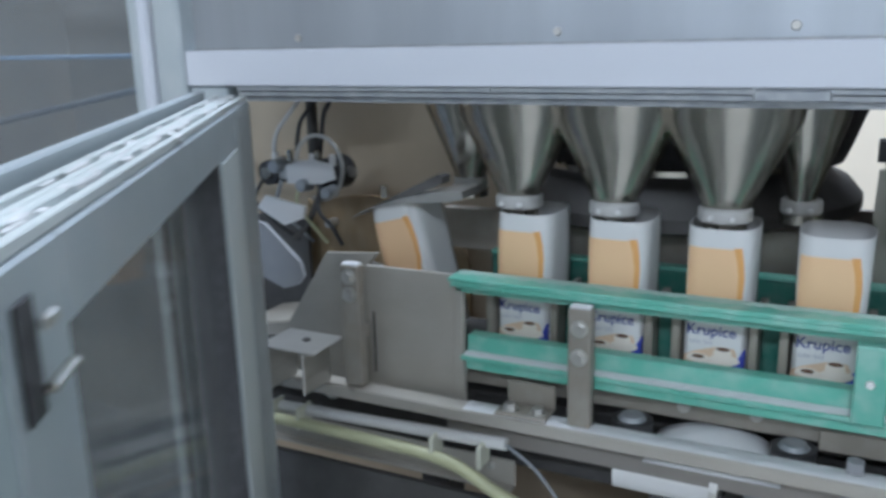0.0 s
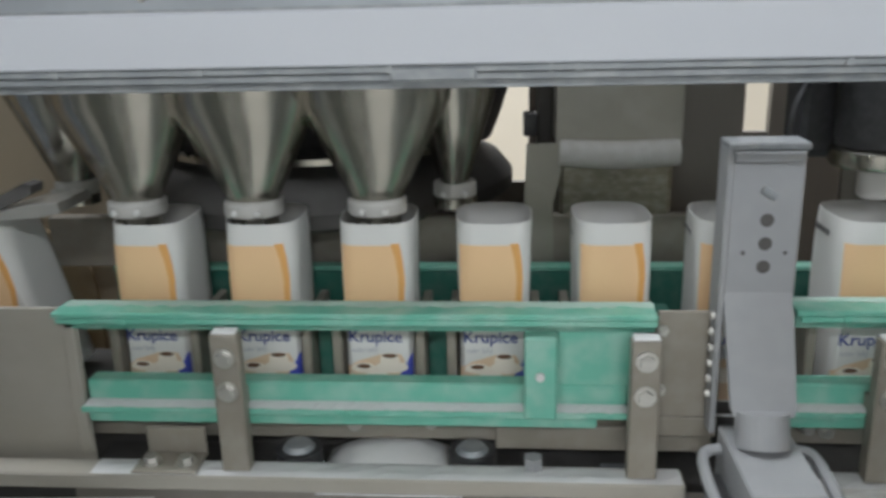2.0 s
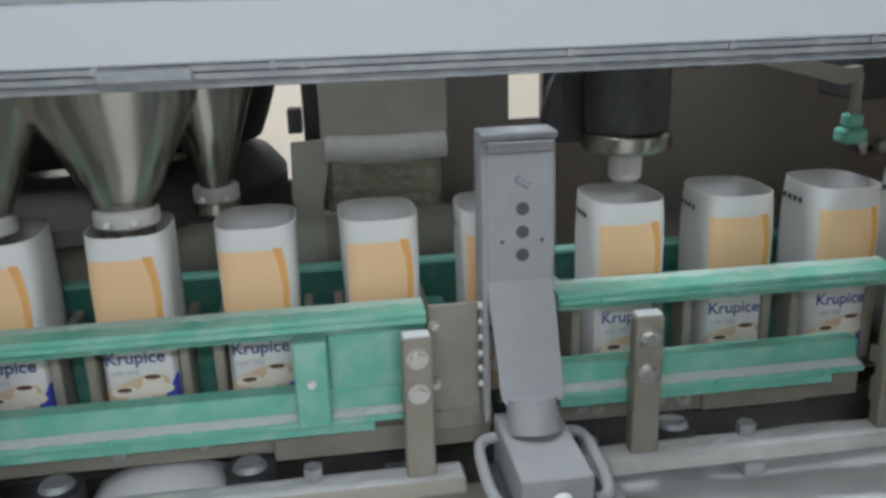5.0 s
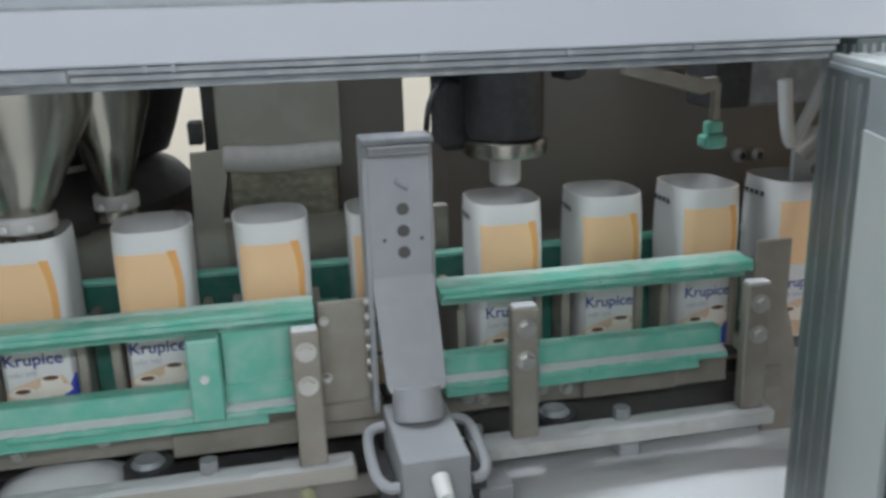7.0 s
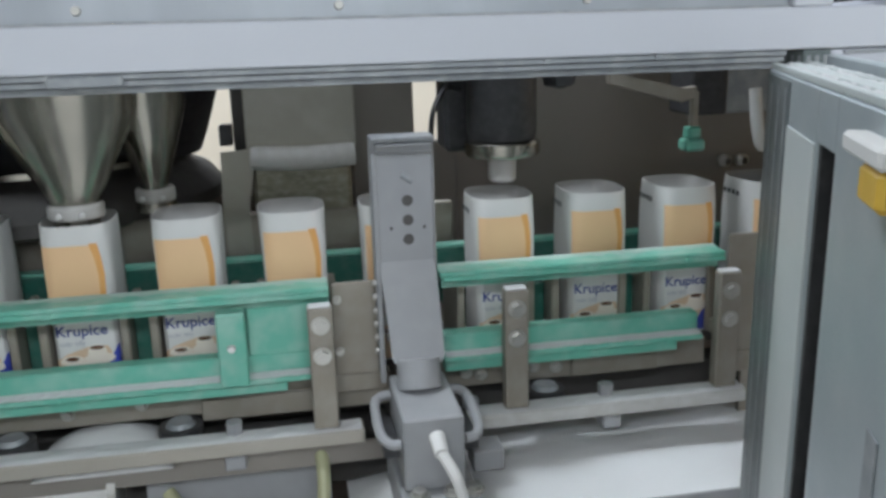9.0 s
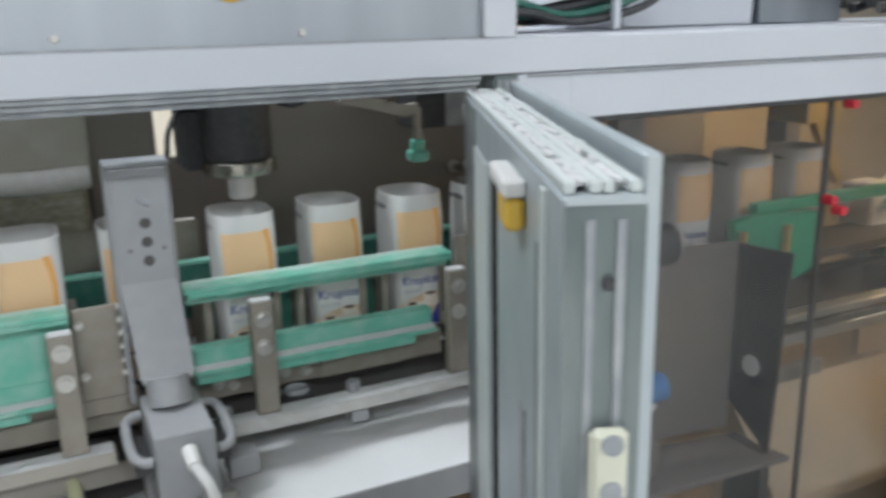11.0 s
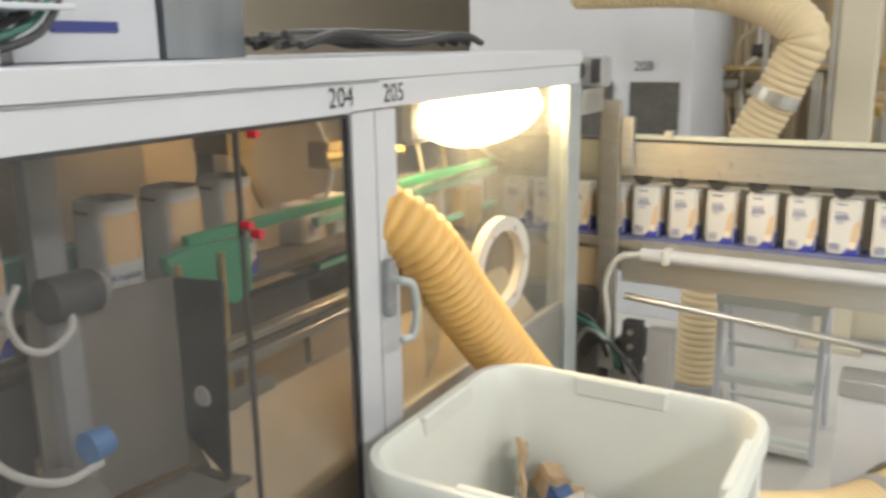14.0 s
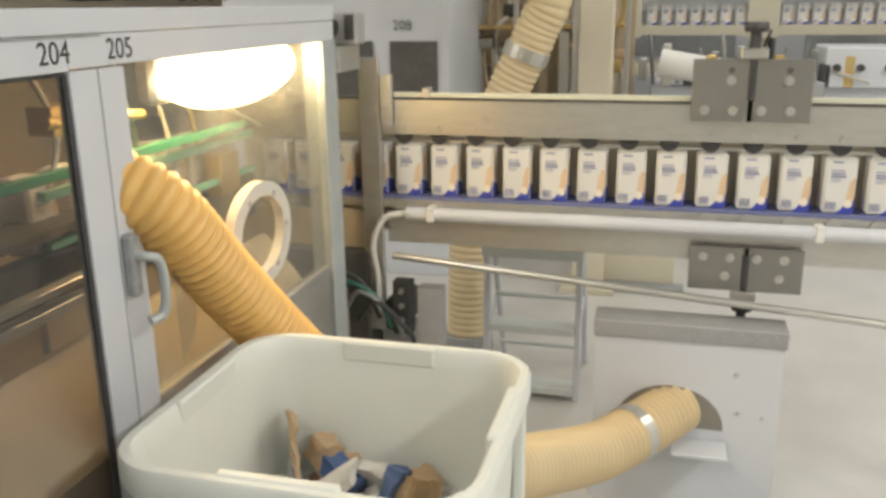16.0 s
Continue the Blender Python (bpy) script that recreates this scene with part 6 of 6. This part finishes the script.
# ---------- things on the enclosure roof ----------
cb = thing("cable_bundle", "dark bundle of cables on the enclosure roof", "cable", (1.1, 0.0, 1.487))
for k in range(7):
    part("cable", sweep([(0.95, 0.0 + 0.02 * k, 1.50 + 0.008 * (k % 3)), (1.05, 0.0 + 0.02 * k, 1.515 + 0.012 * (k % 2)), (1.15, 0.01 + 0.02 * k, 1.50 + 0.01 * (k % 3)), (1.28, 0.02 * k, 1.53 + 0.012 * (k % 3)), (1.34, 0.02 * k, 1.62)], 0.006, 6, 6), (M["black"], M["greend"], M["black"])[k % 3], cb, smooth=True)
cb2 = thing("cable_bundle", "black bundle of cables and hoses on the enclosure roof", "cable", (2.1, 0.0, 1.487))
for k in range(8):
    part("cable", sweep([(1.85, 0.02 * k, 1.51 + 0.01 * (k % 3)), (2.0, 0.02 * k, 1.535 - 0.012 * (k % 2)), (2.2, 0.02 * k, 1.51 + 0.012 * (k % 3)), (2.5, 0.02 * k, 1.53), (2.62, 0.02 * k, 1.51 + 0.01 * (k % 2))], 0.010, 6, 6), (M["black"], M["dark"])[k % 2], cb2, smooth=True)
cab = thing("roof_cabinet", "pale grey control cabinet on the enclosure roof", "cabinet", (1.6, 0.2, 1.487))
part("box", B((1.33, 1.62, 0.14, 0.45, 1.488, 1.95)), M["white"], cab)
part("door", B((1.63, 1.835, 0.13, 0.45, 1.488, 1.95)), M["panel"], cab)
part("stripe", B((1.40, 1.53, 0.136, 0.1395, 1.535, 1.553), bevel=0), M["navy"], cab, "dark blue stripe")
tray3 = thing("cable_tray", "white cable tray over the enclosure", "tray", (1.2, 0.1, 1.487))
part("sheet", B((0.94, 1.33, -0.02, 0.3, 1.562, 1.57)), M["white"], tray3)
part("stay", B((1.20, 1.212, -0.01, 0.0, 1.488, 1.5615)), M["white"], tray3)
yp = FY + 0.0078
es = thing("emergency_stop", "red emergency stop button on a yellow disc on the stainless panel", "button", (0.611, yp, 1.54))
part("disc", C(((0.611, yp, 1.545), (0.611, yp - 0.003, 1.545), 0.017, 0.017), seg=28), M["yellow"], es)
part("button", C(((0.611, yp - 0.0031, 1.545), (0.611, yp - 0.014, 1.545), 0.008, 0.010), seg=22), M["red"], es)
for x, mt_, lb_ in ((0.650, "trim", "dark push button in a black ring on the stainless panel"), (0.696, "card", "white push button in a black ring on the stainless panel")):
    pb = thing("push_button", lb_, "button", (x, yp, 1.55), "panel buttons")
    part("ring", C(((x, yp, 1.552), (x, yp - 0.004, 1.552), 0.0125, 0.0115), seg=24), M["black"], pb)
    part("cap", C(((x, yp - 0.0041, 1.552), (x, yp - 0.006, 1.552), 0.0075, 0.007), seg=20), M[mt_], pb)
rc = thing("valve_head", "grey valve head with a round black dial", "valve", (2.95, -0.2, 1.37))
part("bracket", B((2.887, 3.06, -0.20, -0.10, 1.30, 1.375)), M["steel"], rc)
part("body", B((2.94, 3.02, -0.235, -0.11, 1.376, 1.47), bevel=0.006), M["grey"], rc)
part("dial", C(((2.9395, -0.15, 1.425), (2.93, -0.15, 1.425), 0.032, 0.03), seg=24), M["black"], rc)
part("bars", B((2.937, 2.9395, -0.228, -0.20, 1.39, 1.46), bevel=0), M["black"], rc)

# ---------- beyond the outfeed ----------
lad = thing("step_ladder", "aluminium step ladder standing behind the conveyor", "ladder", (3.55, -0.45, 0))
for s in (-0.575, -0.225):
    part("stile", B((3.585, 3.615, s - 0.012, s + 0.012, 0.0, 0.60), bevel=0.003), M["white"], lad)
    part("rear_leg", C(((3.98, s, 0.0), (3.72, s, 0.585), 0.012, 0.012), seg=8), M["white"], lad)
    part("brace", C(((3.615, s, 0.26), (3.80, s, 0.36), 0.006, 0.006), seg=8), M["white"], lad)
for z, t in ((0.03, 0.03), (0.275, 0.03)):
    part("step", B((3.57, 3.66, -0.562, -0.238, z, z + t), bevel=0.003), M["ivoryp"], lad)
for z in (0.12, 0.36):
    part("rung", C(((3.86 - 0.35 * (z - 0.1), -0.575, z), (3.86 - 0.35 * (z - 0.1), -0.225, z), 0.010, 0.010), seg=8), M["ivoryp"], lad)
part("cap", B((3.57, 3.78, -0.59, -0.21, 0.601, 0.625), bevel=0.004), M["white"], lad)
part("cap_edge", B((3.562, 3.5695, -0.59, -0.21, 0.575, 0.622), bevel=0.002), M["ivoryp"], lad)
ph = thing("ceiling_hose", "pale ribbed suction hose hanging from above", "hose", (4.2, -0.2, 0))
part("hose", sweep([(4.35, 0.6, 1.75), (4.3, -0.05, 1.72), (4.2, -0.40, 1.55), (4.2, -0.36, 1.36), (4.2, -0.22, 1.05), (4.1, -0.12, 0.6), (4.05, -0.10, 0.06)], 0.085, 18, 14, ribs=90, depth=0.008), M["hosew"], ph, smooth=True)
part("clamp_band", sweep([(4.2, -0.335, 1.31), (4.2, -0.315, 1.26)], 0.098, 20, 3), M["steel"], ph, "steel clamp band")
part("floor_collar", C(((4.05, -0.10, 0.001), (4.05, -0.10, 0.07), 0.12, 0.11), seg=24), M["grey"], ph)
col = thing("column", "cream painted square steel column", "column", (5.0, -0.5, 0))
part("shaft", B((4.93, 5.10, -0.585, -0.42, 0, 3.8), bevel=0.006), M["cream"], col)
part("base", B((4.87, 5.16, -0.645, -0.36, 0.0005, 0.03)), M["cream"], col)
m2 = thing("second_machine", "pale enclosure of a second packing machine with a dark pane", "machine", (5.2, 0.6, 0))
part("body", B((5.02, 5.9, 0.30, 1.6, 0.0, 2.0), bevel=0.004), M["white"], m2)
part("pane", B((5.0, 5.018, 0.36, 0.62, 0.3, 1.30)), M["dark"], m2)
part("pane", B((5.0, 5.018, 0.72, 1.5, 0.3, 1.30)), M["dark"], m2)
letters("lettering", "208", 0.07, pose(5.0 - 5.2, 0.60 - 0.6, 1.36 , 90, 0, -90), M["black"], m2)
m3 = thing("third_machine", "brown-lit cartoning machine full of tubes and fittings", "machine", (5.6, 0.0, 0))
# beige back brings the warm light in as colour
part("back", B((6.30, 6.34, -0.62, 0.40, 0.0, 1.95), bevel=0.004), M["beige"], m3)
part("bed", B((5.72, 6.29, -0.62, 0.40, 0.0, 0.82), bevel=0.006), M["backplate"], m3)
part("roof", B((5.70, 6.29, -0.62, 0.40, 1.90, 1.95), bevel=0.004), M["cream"], m3)
for y in (-0.60, -0.30, 0.05, 0.38):
    part("frame_post", B((5.70, 5.73, y - 0.015, y + 0.015, 0.821, 1.899)), M["steel"], m3)
part("shelf", B((5.75, 6.2, -0.58, 0.36, 1.34, 1.36)), M["brass"], m3)
rnd = random.Random(21)
for i in range(34):
    y, z, x = rnd.uniform(-0.56, 0.34), rnd.uniform(0.95, 1.6), rnd.uniform(5.76, 6.1)
    if i % 3 == 0:
        part("bracket", B((x, x + 0.07, y - 0.03, y + 0.03, 0.821 + 0.1 * (i % 2), z), bevel=0.005), rnd.choice((M["brass"], M["steel"], M["beige"], M["backplate"])), m3)
    elif i % 3 == 1:
        part("tube", sweep([(x, y, 0.84), (x - 0.03, y + 0.05, z - 0.15), (x + 0.03, y - 0.03, z), (x, y, 1.86)], 0.014, 6, 5), rnd.choice((M["brass"], M["card"], M["beige"])), m3, smooth=True)
    else:
        part("roller", C(((x, y - 0.05, z), (x, y + 0.05, z), 0.04, 0.04), seg=14), rnd.choice((M["dark"], M["kraft"], M["mirror"], M["brass"])), m3)
m4 = thing("fourth_machine", "white low packing machine with steel fittings", "machine", (6.5, -1.6, 0))
part("body", B((6.2, 7.2, -3.4, -0.75, 0.35, 0.98), bevel=0.01), M["white"], m4)
part("plinth", B((6.3, 7.1, -3.3, -0.85, 0.0, 0.349)), M["grey"], m4)
part("roll", C(((6.15, -0.8, 1.12), (6.15, -1.25, 1.04), 0.09, 0.09), seg=24), M["card"], m4, "white film roll")
part("side_box", B((6.1, 6.5, -2.15, -1.75, 0.981, 1.22), bevel=0.01), M["white"], m4)
part("desk", B((6.0, 6.19, -1.75, -1.1, 0.90, 1.02), (6.0, 6.6, -1.7, -1.3, 1.021, 1.08), bevel=0.006), M["grey"], m4)
for i in range(9):
    y = -0.85 - 0.13 * i
    part("fitting", B((6.1, 6.16, y - 0.03, y + 0.03, 0.985, 1.07 + 0.05 * (i % 3)), bevel=0.004), (M["steel"], M["black"], M["brass"])[i % 3], m4)
rnd = random.Random(33)
for i in range(16):
    y, h = -0.62 - 0.075 * i, rnd.uniform(0.05, 0.26)
    x = 6.22 + rnd.uniform(0, 0.25)
    if i % 2:
        part("fitting", B((x, x + 0.06, y - 0.025, y + 0.025, 0.981, 0.981 + h), bevel=0.006), rnd.choice((M["steel"], M["trim"], M["card"])), m4)
    else:
        part("lever", C(((x, y, 0.981), (x - 0.03, y + rnd.uniform(-0.12, 0.12), 1.05 + h), 0.012, 0.010), seg=8), rnd.choice((M["steel"], M["black"], M["trim"])), m4)
for y in (-1.82, -1.95, -2.1):
    part("knob", C(((6.099, y, 1.10), (6.06, y, 1.10), 0.022, 0.018), seg=14), M["black"], m4)
part("hinge_lever", C(((6.09, -1.80, 1.08), (6.05, -2.0, 1.02), 0.010, 0.010), seg=8), M["steel"], m4)
fc = thing("far_conveyor", "far raised conveyor frame on cream posts", "conveyor", (8, -1.6, 0))
part("frame", B((8.0, 8.2, -4.0, 0.6, 1.02, 1.10), (8.0, 8.04, -4.0, 0.6, 1.30, 1.36), (8.0, 8.2, -4.0, 0.6, 0.70, 0.80)), M["cream"], fc)
for y in (-3.9, -2.9, -1.42, -0.35, 0.5):
    part("leg", B((8.02, 8.12, y - 0.05, y + 0.05, -0.2, 1.019), (7.985, 7.999, y - 0.12, y + 0.12, 1.0, 2.2)), M["cream"], fc)
far0 = closed_carton((8.1, -0.55, 1.101), -90, "far cartons")
for k in range(1, 26):
    copy_thing(far0, pose(8.1, -0.55 - 0.117 * k, 1.101, 0, 0, -90))
m5 = thing("far_machine_row", "row of pale machines along the far wall", "machine", (11, 0, 0))
for g in ((10.5, 11.5, -4.5, -2.2, 0, 1.6), (10.6, 11.4, -2.1, 0.2, 0, 1.9), (10.5, 11.5, 0.4, 2.6, 0, 2.2)):
    part("cabinet", B(g, bevel=0.02), M["white"], m5)
    part("window", B((g[0] - 0.02, g[0] - 0.001, g[2] + 0.3, g[3] - 0.3, 0.9, 1.4)), M["trim"], m5)
lc = thing("low_cabinet", "cream low cabinet on the floor beyond the ladder", "cabinet", (5.2, -0.9, 0))
part("body", B((5.05, 5.6, -1.0, -0.62, 0.0, 0.30), bevel=0.006), M["cream"], lc)
part("foot", B((4.95, 5.04, -1.05, -0.60, 0.0005, 0.04)), M["trim"], lc)

# the far machines stand as one row a little nearer the camera's side
for ob in list(scene.collection.objects):
    if ob.parent is None:
        for key, dy, dz in (("second_machine", -0.28, 0.0), ("third_machine", -0.27, 0.0), ("column", -0.25, 0.0), ("ceiling_hose", -0.20, 0.0), ("fourth_machine", -0.25, 0.0), ("step_ladder", -0.26, 0.0), ("far_conveyor", -0.4, 0.2), ("low_cabinet", -0.2, 0.0)):
            if ob.name.startswith(key):
                ob.location += Vector((0, dy, dz))
        if ob.get("group") == "far cartons":
            ob.location += Vector((0, -0.4, 0.2))
